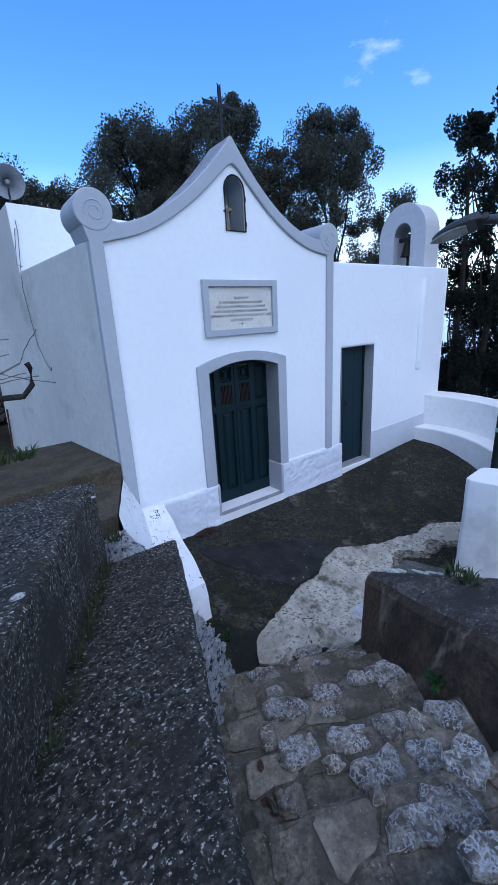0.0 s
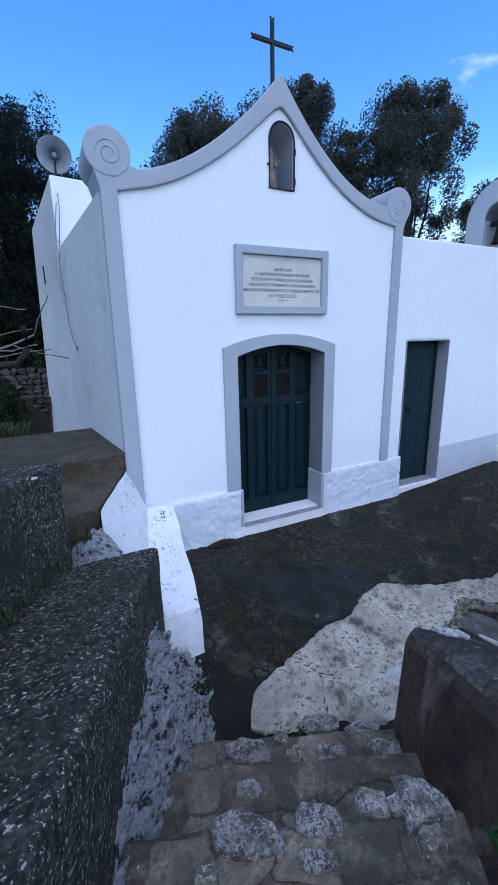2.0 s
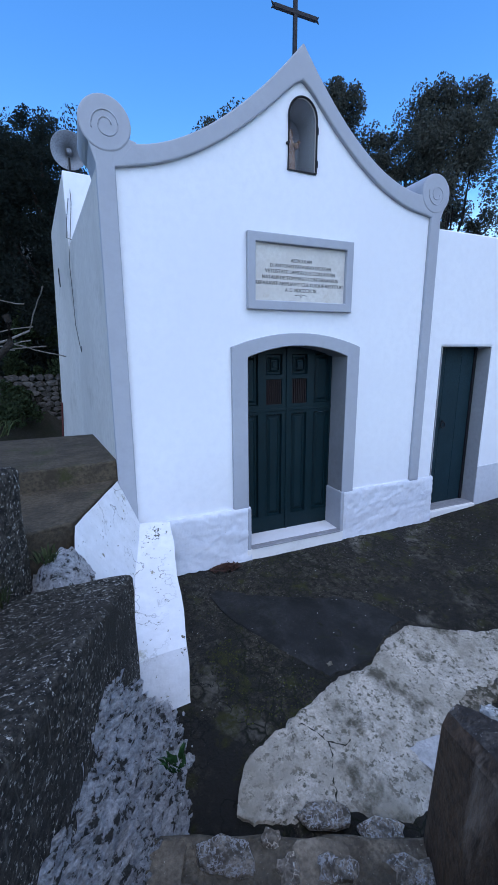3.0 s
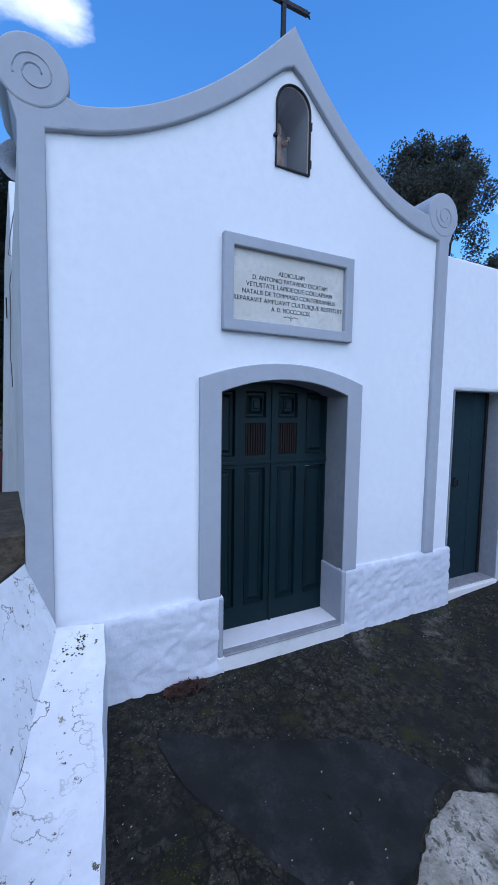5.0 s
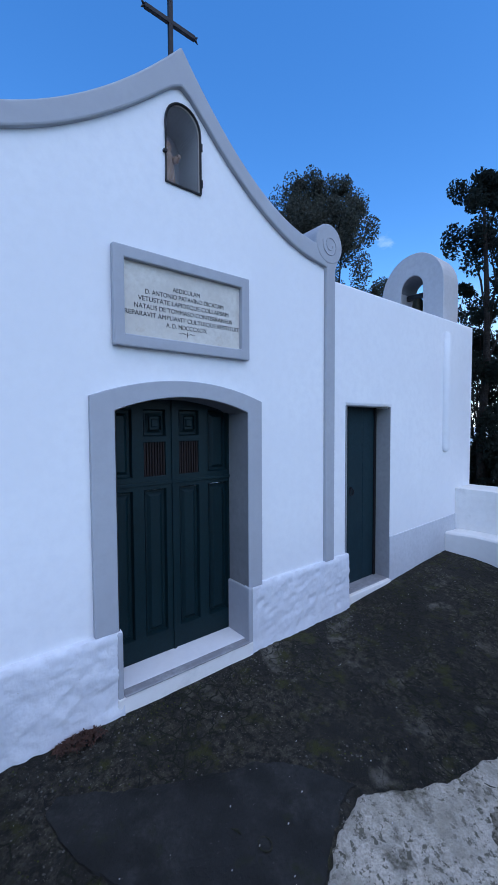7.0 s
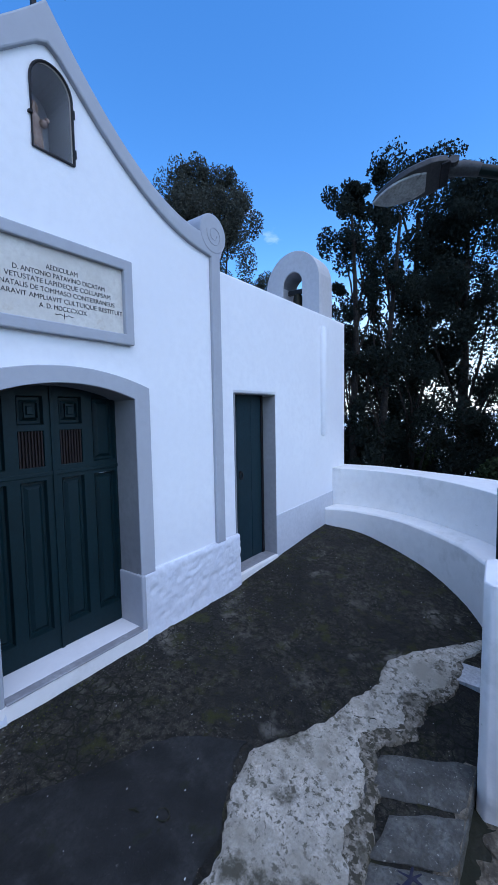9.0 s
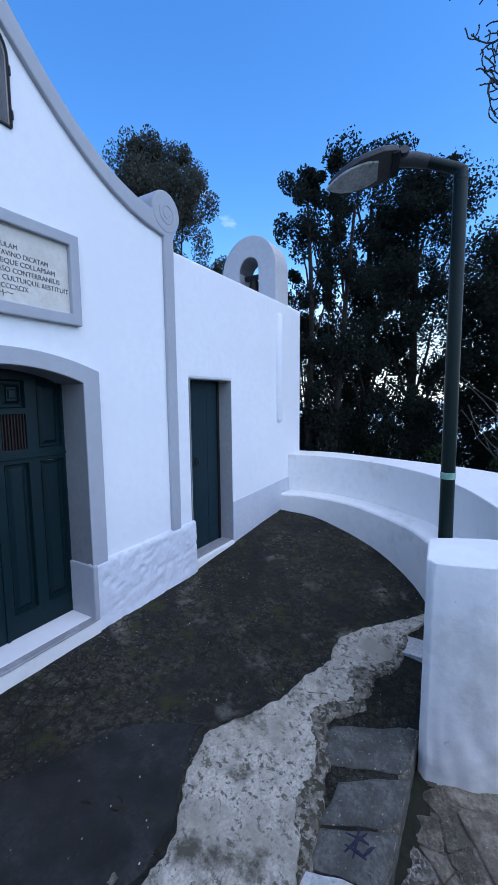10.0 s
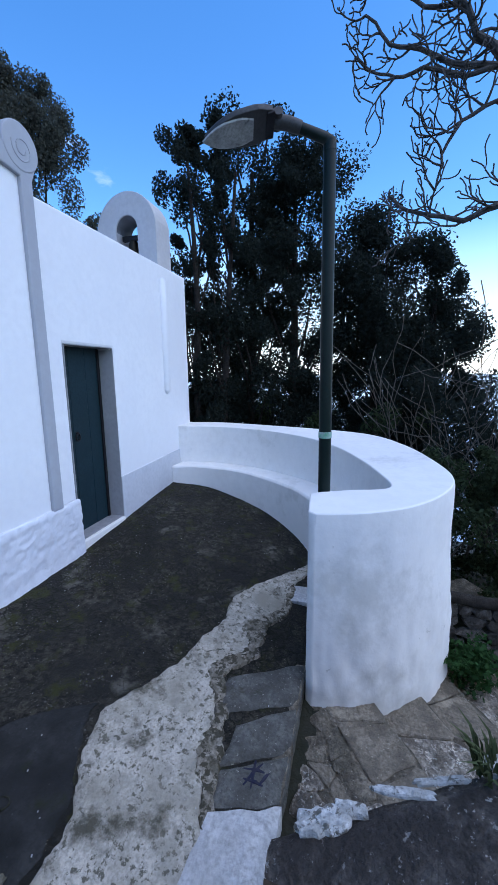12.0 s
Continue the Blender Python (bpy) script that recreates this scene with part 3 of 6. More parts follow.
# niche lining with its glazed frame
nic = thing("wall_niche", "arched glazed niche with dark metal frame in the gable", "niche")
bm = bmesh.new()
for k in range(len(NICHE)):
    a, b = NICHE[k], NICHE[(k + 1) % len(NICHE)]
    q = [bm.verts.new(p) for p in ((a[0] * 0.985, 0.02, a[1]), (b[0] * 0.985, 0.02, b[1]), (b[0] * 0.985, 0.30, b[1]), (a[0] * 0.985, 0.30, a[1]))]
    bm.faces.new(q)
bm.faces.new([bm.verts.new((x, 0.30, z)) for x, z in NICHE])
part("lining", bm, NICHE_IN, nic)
part("frame", tube([(x, -0.008, z) for x, z in NICHE[1:]] + [(NICHE[0][0], -0.008, NICHE[0][1])] + [(NICHE[1][0], -0.008, NICHE[1][1])], 0.009, 5), IRON, nic, "thin dark metal frame")
gl = part("glass", plate([(x * 0.98, z) for x, z in NICHE], (), 0.0, 0.004), GLASS, nic)
gl.visible_shadow = False
for zz in (3.47, 3.72):
    part("hinge", tube([(0.142, -0.012, zz - 0.02), (0.142, -0.012, zz + 0.03)], 0.010, 6), IRON, nic)
part("latch", boxed(-0.155, -0.13, -0.022, 0.0, 3.585, 3.60), IRON, nic)

bm = bmesh.new()
prof = [(0.055, 3.403), (0.058, 3.45), (0.050, 3.54), (0.047, 3.60), (0.052, 3.65), (0.030, 3.69), (0.020, 3.70), (0.028, 3.725), (0.028, 3.75), (0.016, 3.772), (0.0, 3.776)]
seg = 14
rings = [[bm.verts.new((-0.045 + r * math.cos(2 * math.pi * k / seg), 0.14 + 0.8 * r * math.sin(2 * math.pi * k / seg), z)) for k in range(seg)] for r, z in prof[:-1]]
for a, b in zip(rings, rings[1:]):
    for k in range(seg):
        bm.faces.new((a[k], a[(k + 1) % seg], b[(k + 1) % seg], b[k]))
bm.faces.new(rings[0][::-1])
bm.faces.new(rings[-1])
for p, r in (((-0.01, 0.09, 3.63), 0.028), ((0.012, 0.085, 3.66), 0.018)):
    bmesh.ops.create_icosphere(bm, subdivisions=1, radius=r, matrix=Matrix.Translation(p))
finish("statue", bm, ROBE, True, label="small brown robed saint figure inside the niche", category="statue")

# plaque
pq = thing("inscription_plaque", "marble Latin inscription slab in a grey frame above the door", "plaque")
fo = [(-0.524, 2.262), (0.543, 2.262), (0.543, 2.885), (-0.524, 2.885)]
fi = [(-0.452, 2.340), (0.468, 2.340), (0.468, 2.808), (-0.452, 2.808)]
part("frame", plate(fo, (fi,), -0.05, 0.002), TRIM, pq, bevel=0.008)
part("slab", boxed(-0.455, 0.471, -0.014, 0.003, 2.337, 2.811), SLABTEXT, pq, "weathered cream marble slab")
for text, zc, width, h in (("AEDICULAM", 2.686, 0.215, 0.050), ("D. ANTONIO PATAVINO DICATAM", 2.638, 0.62, 0.050), ("VETUSTATE LAPIDEQUE COLLAPSAM", 2.590, 0.715, 0.050),
                           ("NATALIS DE TOMMASO CONTERRANEUS", 2.540, 0.775, 0.050), ("REPARAVIT AMPLIAVIT CULTUIQUE RESTITUIT", 2.490, 0.905, 0.050), ("A. D. MDCCCXCIX", 2.440, 0.325, 0.050)):
    cu = bpy.data.curves.new("line", "FONT")
    cu.body, cu.size, cu.align_x, cu.extrude, cu.offset = text, 0.046, "CENTER", 0.001, 0.0
    tmp = bpy.data.objects.new("line", cu)
    scene.collection.objects.link(tmp)
    bpy.context.view_layer.update()
    me = bpy.data.meshes.new_from_object(tmp.evaluated_get(bpy.context.evaluated_depsgraph_get()))
    wide = max(v.co.x for v in me.vertices) - min(v.co.x for v in me.vertices)
    bpy.data.objects.remove(tmp)
    me.materials.clear()
    me.materials.append(INK)
    ob = new("lettering", me)
    ob.parent = pq
    ob.matrix_basis = Matrix.Translation((0.008, -0.0155, zc - 0.016)) @ pose(0, 0, 0, 90) @ Matrix.Diagonal((width / wide, 0.95, 1, 1))
bm = bmesh.new()
for s in (-1, 1):
    tube([(0.008 + s * 0.008, -0.0155, 2.392), (0.008 + s * 0.03, -0.0155, 2.402), (0.008 + s * 0.05, -0.0155, 2.394), (0.008 + s * 0.062, -0.0155, 2.398)], 0.0022, 4, bm)
    tube([(0.008, -0.0155, 2.392 - s * 0.004), (0.008, -0.0155, 2.392 + s * 0.018)], 0.003, 4, bm)
part("ornament", bm, INK, pq)

# cross on the gable
cr = thing("iron_cross", "plain black iron cross with split ends on the gable", "cross")
part("upright", boxed(0.005, 0.039, 0.187, 0.213, 4.20, 4.83), IRON, cr, bevel=0.003)
part("crossbar", boxed(-0.175, 0.225, 0.186, 0.214, 4.648, 4.680), IRON, cr, bevel=0.003)
for p, a in (((0.022, 0.2, 4.83), 0), ((-0.175, 0.2, 4.664), 90), ((0.225, 0.2, 4.664), -90)):
    bm = bmesh.new()
    for s in (-1, 1):
        tube([(0, 0, -0.01), (s * 0.012, 0, 0.012), (s * 0.026, 0, 0.026)], (0.012, 0.009, 0.003), 5, bm)
    bm.transform(Matrix.Translation(p) @ pose(0, 0, 0, 0, -a, 0))
    part("split_end", bm, IRON, cr)


# ---- doors ----
def panel(x0, x1, z0, z1, y, raise_=0.018, lip=0.026):
    """A sunk field with a raised middle."""
    bm = bmesh.new()
    loops = []
    for k, (ins, dy) in enumerate(((0, -0.010), (lip * 0.3, 0.022), (lip, 0.022), (lip * 1.9, 0.022 - raise_))):
        loops.append([bm.verts.new((x, y + dy, z)) for x, z in ((x0 + ins, z0 + ins), (x1 - ins, z0 + ins), (x1 - ins, z1 - ins), (x0 + ins, z1 - ins))])
    for a, b in zip(loops, loops[1:]):
        for i in range(4):
            j = (i + 1) % 4
            bm.faces.new((a[i], a[j], b[j], b[i]))
    bm.faces.new(loops[-1])
    return bm


d1 = thing("door_1", "closed dark green double door with panels and slatted vents", "door", kind="structure")
Y = 0.225
for s in (0, 1):
    x0, x1 = ((-0.54, 0.003), (0.007, 0.55))[s]
    # panel columns: outer narrow one, inner one by the meeting stile
    cols = ((x0 + 0.04, x0 + 0.225), (x0 + 0.315, x1 - 0.055)) if s == 0 else ((x0 + 0.055, x1 - 0.315), (x1 - 0.225, x1 - 0.04))
    holes = []
    for (a, b), inner in zip(cols, ((False, True), (True, False))[s]):
        if inner:
            holes += [(a, b, 1.68, 1.875), (a, b, 1.385, 1.635), (a, b, 0.20, 1.285)]
        else:
            holes += [(a, b, 1.385, 1.875), (a, b, 0.20, 1.285)]
    leaf = part("leaf", plate([(x0, 0.03), (x1, 0.03), (x1, 1.98), (x0, 1.98)], [[(a, z0), (b, z0), (b, z1), (a, z1)] for a, b, z0, z1 in holes], Y, Y + 0.04), GREEN, d1, bevel=0.004)
    for a, b, z0, z1 in holes:
        if abs(z0 - 1.385) < 0.01 and z1 < 1.7:
            for i in range(8):
                x = a + (b - a) * (i + 0.5) / 8
                part("slat", boxed(x - 0.005, x + 0.005, Y + 0.008, Y + 0.020, z0, z1), SLAT, leaf, "brown vent slat")
            part("vent_backing", boxed(a, b, Y + 0.03, Y + 0.038, z0, z1), IRON, leaf)
        else:
            part("panel", panel(a, b, z0, z1, Y + 0.006), GREEN, leaf)
            if z0 > 1.6:
                c, zc = (a + b) / 2, (z0 + z1) / 2
                part("panel_boss", panel(c - 0.045, c + 0.045, zc - 0.052, zc + 0.052, Y - 0.003, 0.02, 0.014), GREEN, leaf)
part("meeting_strip", boxed(-0.006, 0.016, Y - 0.012, Y, 0.03, 1.98), GREEN, d1, bevel=0.003)
part("rail_moulding", boxed(-0.54, 0.55, Y - 0.010, Y + 0.002, 1.318, 1.345), GREEN, d1, bevel=0.004)

# ---- side building ----
sb = thing("side_building", "low flat-roofed whitewashed annexe beside the chapel", "annexe")
SD = [(1.835, -0.02), (2.612, -0.02), (2.612, 1.948), (1.835, 1.948)]
part("front_wall", plate([(1.59, -0.35), (4.70, -0.35), (4.70, 3.125), (1.59, 3.135)], (SD,), 0.02, 0.40), WHITE, sb, bevel=0.03)
bm = bmesh.new()
for x0, x1, z0, z1 in ((1.835, 1.839, -0.02, 1.948), (2.608, 2.612, -0.02, 1.948), (1.835, 2.612, 1.944, 1.948)):
    box(bm, x0, x1, 0.016, 0.36, z0, z1)
part("door_reveal", bm, REVEAL_SIDE, sb)
part("side_wall", boxed(4.36, 4.70, 0.40, 1.7, -0.35, 3.12), WHITE, sb, bevel=0.02)
part("roof", boxed(1.60, 4.36, 0.40, 1.7, 2.95, 3.05), WHITE, sb)
part("rear_wall", boxed(1.60, 4.70, 1.7, 1.95, -0.35, 3.08), WHITE, sb)
part("base_band", plate([(2.612, -0.35), (4.30, -0.35), (4.30, 0.515), (2.612, 0.475)], (), 0.008, 0.03), BAND, sb, "grey painted base band")
part("door_sill", boxed(1.836, 2.611, -0.012, 0.36, -0.35, -0.002), WHITE_OLD, sb, "white rendered sill", bevel=0.01)
bm = tube([(0, 0, 1.38), (0, 0, 1.40), (0, 0, 1.44), (0, 0, 2.2), (0, 0, 2.90), (0, 0, 2.95)], (0.02, 0.055, 0.075, 0.075, 0.075, 0.05), 18)
bm.transform(Matrix.Translation((3.90, 0.022, 0)) @ Matrix.Diagonal((1.0, 0.75, 1.0, 1.0)))
part("pipe_rib", bm, WHITE, sb, smooth=True)
part("sill_slab", boxed(1.842, 2.605, 0.03, 0.34, -0.02, 0.006), MARBLE, sb, "worn grey stone sill", bevel=0.004)
d2 = thing("door_2", "closed plain dark green side door with iron ring", "door", kind="structure")
for i in range(3):
    x0 = 1.83 + i * 0.262
    part("board", boxed(x0, x0 + 0.258, 0.195, 0.235, 0.0, 1.95), GREEN_SIDE, d2, bevel=0.004)
part("door_batten", boxed(2.55, 2.585, 0.180, 0.195, 0.0, 1.94), IRON, d2)
bm = bmesh.new()
tube([(2.13 + 0.032 * math.cos(a * math.pi / 8), 0.176, 1.02 + 0.038 * math.sin(a * math.pi / 8)) for a in range(17)], 0.008, 6, bm)
tube([(2.13, 0.195, 1.06), (2.13, 0.172, 1.06)], 0.014, 8, bm)
part("ring_handle", bm, IRON, d2, "black iron ring handle")

# belfry: an arched wall set square to the front on the roof
bf = thing("belfry", "small arched belfry wall, shade put into its grey, with one bell", "belfry")
oy, hw, spring = 0.725, 0.53, 3.74
outer = [(oy - hw, 3.0), (oy + hw, 3.0)] + [(oy + hw * math.cos(math.pi * i / 20), spring + hw * math.sin(math.pi * i / 20)) for i in range(21)]
hole = [(0.52, 3.06), (0.90, 3.06)] + [(0.71 + 0.19 * math.cos(math.pi * i / 14), 3.75 + 0.20 * math.sin(math.pi * i / 14)) for i in range(15)]
bm = plate(outer, (hole,), 0.0, 0.44)
bm.transform(Matrix.Translation((4.13, 0, 0)) @ Matrix(((0.15, 1, 0, 0), (1, 0, 0, 0), (0, 0, 1, 0), (0, 0, 0, 1))))
part("arch", bm, BELFRY_SHADED, bf, bevel=0.012)
bm = bmesh.new()
for i in range(14):
    a, b = [(0.71 + 0.191 * math.cos(math.pi * (i + q_) / 14), 3.75 + 0.201 * math.sin(math.pi * (i + q_) / 14)) for q_ in (0, 1)]
    vs = [bm.verts.new((4.13 + 0.15 * p[0] + dx, p[0] * 0.99 + 0.007, p[1] - 0.006)) for p, dx in ((a, 0.02), (b, 0.02), (b, 0.42), (a, 0.42))]
    bm.faces.new(vs)
# arch underside takes the same shade-darkened grey
part("arch_lining", bm, REVEAL_SHADED, bf)
bell = thing("bell", "dark bronze bell hung in the belfry arch", "bell")
bm = bmesh.new()
prof = [(0.0, 3.66), (0.05, 3.66), (0.075, 3.62), (0.085, 3.52), (0.105, 3.44), (0.135, 3.40)]
rings = [[bm.verts.new((4.46 + r * math.cos(2 * math.pi * k / 18), 0.73 + r * math.sin(2 * math.pi * k / 18), z)) for k in range(18)] for r, z in prof[1:]]
for a, b in zip(rings, rings[1:]):
    for k in range(18):
        bm.faces.new((a[k], a[(k + 1) % 18], b[(k + 1) % 18], b[k]))
bm.faces.new(rings[0])
part("body", bm, BRONZE, bell, smooth=True)
part("headstock", boxed(4.43, 4.49, 0.50, 0.95, 3.66, 3.73), IRON, bell, "dark wooden headstock")
part("clapper", tube([(4.46, 0.73, 3.6), (4.46, 0.73, 3.36)], (0.008, 0.02), 6), IRON, bell)

# ---- terrace ----
bm = bmesh.new()
NX, NY = 120, 56
g = []
for i in range(NX + 1):
    x = -1.75 + (4.6 + 1.75) * i / NX
    col = []
    for k in range(NY + 1):
        y = -2.32 + 2.40 * k / NY
        z = ground(x, y) + 0.010 * noise.noise((x * 1.6, y * 1.6, 3)) + 0.005 * noise.noise((x * 8, y * 8, 1))
        col.append(bm.verts.new((x, y, z)))
    g.append(col)
for i in range(NX):
    for k in range(NY):
        bm.faces.new((g[i][k], g[i + 1][k], g[i + 1][k + 1], g[i][k + 1]))
skirt = [c[0] for c in g]
low = [bm.verts.new((v.co.x, v.co.y, -1.6)) for v in skirt]
for i in range(NX):
    bm.faces.new((low[i], low[i + 1], skirt[i + 1], skirt[i]))
finish("terrace_floor", bm, TERRACE, True, label="dark mossy cement terrace, damp and uneven", category="terrace", kind="structure")


def sheet(upper, lower, x0, x1, lift, seed, nx=190, ny=14, jag=0.035, blunt=6):
    """A thin worn skin of cement with a ragged edge, between two edge lines given as functions of x."""
    bm = bmesh.new()
    g = []
    for i in range(nx + 1):
        x = x0 + (x1 - x0) * i / nx
        f = min(1.0, blunt * i / nx, 6 * (nx - i) / nx)
        yu = upper(x) + jag * (noise.noise((x * 4, seed, 0)) + 0.7 * noise.noise((x * 13, seed, 2)) + 0.45 * noise.noise((x * 37, seed, 3)))
        yl = lower(x) + jag * (noise.noise((x * 4, seed + 5, 0)) + 0.7 * noise.noise((x * 13, seed + 7, 2)) + 0.45 * noise.noise((x * 37, seed, 8)))
        ym = (yu + yl) / 2
        yu, yl = ym + (yu - ym) * f ** 0.6, ym + (yl - ym) * f ** 0.6
        col = []
        for k in range(ny + 1):
            t = k / ny
            y = yl + (yu - yl) * t
            edge = 0.0 if k in (0, ny) else 1.0
            z = ground(x, y) + 0.010 * noise.noise((x * 1.6, y * 1.6, 3)) + (lift if edge else -0.02) + 0.004 * noise.noise((x * 9, y * 9, seed))
            col.append(bm.verts.new((x + 0.01 * noise.noise((x * 20, y * 20, seed)), y, z)))
        g.append(col)
    for i in range(nx):
        for k in range(ny):
            bm.faces.new((g[i][k], g[i + 1][k], g[i + 1][k + 1], g[i][k + 1]))
    return bm


up_y = lambda x: float(np.interp(x, [-1.38, -1.24, -1.03, -0.78, -0.53, -0.17, 0.08, 0.32, 0.62, 0.80, 1.04, 1.37, 1.72, 2.10, 2.46, 2.7], [-1.86, -1.70, -1.62, -1.54, -1.43, -1.42, -1.27, -1.23, -1.36, -1.47, -1.53, -1.62, -1.60, -1.82, -2.10, -2.3]))
lo_y = lambda x: float(np.interp(x, [-1.38, -1.10, -0.83, -0.57, -0.25, 0.0, 0.21, 0.52, 0.84, 1.08, 1.45, 1.75, 2.15, 2.7], [-2.00, -2.06, -2.16, -2.30, -2.24, -2.02, -1.97, -1.89, -1.80, -1.94, -1.96, -2.07, -2.16, -2.36]))
finish("cement_patch", sheet(up_y, lo_y, -1.38, 2.65, 0.018, 2.0, blunt=60), PATCH, True, label="pale worn cement patch with ragged edge on the terrace", category="paving", kind="structure")
finish("cement_worn_band", sheet(lambda x: lo_y(x) + 0.09 + 0.17 * noise.noise((x * 2.6, 4, 0)), lambda x: lo_y(x) - 0.05, -0.10, 2.1, 0.020, 6.0, 170, 8, 0.045, 6), PATCH_WORN, True, label="darker worn band of cement beside the kerb slabs", category="paving", kind="structure")
dark_up = lambda x: float(np.interp(x, [-1.05, -0.9, -0.60, -0.30, 0.0, 0.20, 0.36], [-0.30, -0.38, -0.52, -0.64, -0.76, -0.92, -1.15]))
dark_lo = lambda x: float(np.interp(x, [-1.05, -0.95, -0.76, -0.62, -0.53], [-0.58, -0.78, -1.09, -1.30, -1.42])) if x < -0.53 else up_y(x) - 0.03
dp = finish("cement_patch_dark", sheet(dark_up, dark_lo, -1.05, 0.36, 0.010, 9.0, 130, 14, 0.022, 20), CEMENT, True, label="smooth dark grey cement repair on the terrace", category="paving", kind="structure")
lift_at = lambda x, y: ground(x, y) + 0.010 * noise.noise((x * 1.6, y * 1.6, 3)) + 0.013
part("ring_mark", tube([(-0.245 + 0.030 * math.cos(a * math.pi / 9), -1.135 + 0.036 * math.sin(a * math.pi / 9), lift_at(-0.245, -1.135)) for a in range(19)], [0.004 + 0.0015 * math.sin(a * 2.3) for a in range(19)], 5), SOIL, dp, "round dent in the cement")
part("pock_mark", tube([(-0.34, -0.99, lift_at(-0.34, -0.99)), (-0.32, -1.015, lift_at(-0.32, -1.015)), (-0.315, -1.04, lift_at(-0.315, -1.04))], (0.003, 0.009, 0.003), 6), SOIL, dp)
part("pale_chip", rough(boxed(-0.48, -0.44, -1.365, -1.335, lift_at(-0.46, -1.35) - 0.02, lift_at(-0.46, -1.35) + 0.004), 0.010, 24, 3), PATCH, dp, "pale cement chip")

# kerb of basalt slabs at the terrace edge
kerb = thing("terrace_kerb", "row of worn basalt kerb slabs at the terrace edge", "kerb", kind="structure")
for back, front, m_, lab, up in (((-0.36, 0.03), (-0.24, 0.168), PALESTONE, "pale limestone kerb block", 0.030), ((0.045, 0.240), (0.183, 0.462), FLAG, "", 0.016), ((0.252, 0.512), (0.472, 0.792), FLAG, "", 0.018), ((0.522, 0.835), (0.802, 1.16), FLAG, "", 0.020)):
    yb, yf = (-1.985, -2.335) if back[0] < 0.5 else (-1.83, -2.335)
    corner = [Vector((back[0], yb)), Vector((back[1], yb - 0.02)), Vector((front[1], yf)), Vector((front[0], yf + 0.008))]
    bm = bmesh.new()
    K_ = 9
    top_ = []
    for i in range(K_ + 1):
        row_ = []
        for k in range(K_ + 1):
            p = corner[0].lerp(corner[1], i / K_).lerp(corner[3].lerp(corner[2], i / K_), k / K_)
            rim = i in (0, K_) or k in (0, K_)
            q_ = Vector((p.x, p.y, ground(p.x, p.y) + up - (0.014 if rim else 0.0) + 0.008 * noise.noise((p.x * 6, p.y * 6, up * 99)) + 0.004 * noise.noise((p.x * 19, p.y * 19, 2))))
            if rim:
                q_ += 0.012 * noise.noise_vector((p.x * 9, p.y * 9, 5.0))
            row_.append(bm.verts.new(q_))
        top_.append(row_)
    for i in range(K_):
        for k in range(K_):
            bm.faces.new((top_[i][k], top_[i + 1][k], top_[i + 1][k + 1], top_[i][k + 1]))
    ring_ = [top_[i][0] for i in range(K_)] + [top_[K_][k] for k in range(K_)] + [top_[i][K_] for i in range(K_, 0, -1)] + [top_[0][k] for k in range(K_, 0, -1)]
    foot_ = [bm.verts.new((v.co.x, v.co.y, v.co.z - 0.22)) for v in ring_]
    for i in range(len(ring_)):
        j = (i + 1) % len(ring_)
        bm.faces.new((ring_[i], ring_[j], foot_[j], foot_[i]))
    part("slab", bm, m_, kerb, lab, smooth=True)
part("bedding", rough(boxed(-0.34, 1.14, -2.325, -1.99, ground(0.4, -2.2) - 0.25, ground(0.4, -2.2) - 0.010), 0.008, 5, 6), MORTAR, kerb, "dark mortar between slabs")
bm = bmesh.new()
for a, b in (((0.205, -2.13), (0.345, -2.20)), ((0.215, -2.20), (0.32, -2.25)), ((0.235, -2.12), (0.225, -2.25)), ((0.285, -2.11), (0.295, -2.26)), ((0.20, -2.17), (0.35, -2.16))):
    tube([(x, y, ground(x, y) + 0.011) for x, y in (a, ((a[0] + b[0]) / 2 + 0.008, (a[1] + b[1]) / 2), b)], (0.006, 0.013, 0.005), 6, bm)
part("painted_mark", bm, MARKBLUE, kerb, "faded blue paint mark")
# cracks run through the pale skin
for pts in ([(-0.93, -1.62), (-0.86, -1.66), (-0.80, -1.73), (-0.765, -1.80), (-0.78, -1.87), (-0.83, -1.94), (-0.86, -2.02), (-0.90, -2.10)], [(-0.765, -1.80), (-0.68, -1.85), (-0.62, -1.83)], [(0.98, -1.62), (1.05, -1.74), (1.02, -1.86), (1.12, -1.95)]):
    fine_pts = []
    for (xa, ya), (xb, yb) in zip(pts, pts[1:]):
        for k in range(4):
            x, y = xa + (xb - xa) * k / 4, ya + (yb - ya) * k / 4
            x, y = x + 0.012 * noise.noise((x * 30, y * 30, 1)), y + 0.012 * noise.noise((x * 30, y * 30, 4))
            fine_pts.append((x, y, ground(x, y) + 0.016 + 0.010 * noise.noise((x * 1.6, y * 1.6, 3))))
    bm = tube(fine_pts, [0.0035 * (1 + 0.7 * math.sin(i * 2.1)) for i in range(len(fine_pts))], 5)
    part("crack", bm, SOIL, kerb, "dark crack")
part("pale_slab", rough(boxed(1.86, 2.12, -2.32, -2.04, ground(1.95, -2.1) - 0.04, ground(1.95, -2.1) + 0.012), 0.005, 6, 2), PALESTONE, kerb, "flat pale stone")

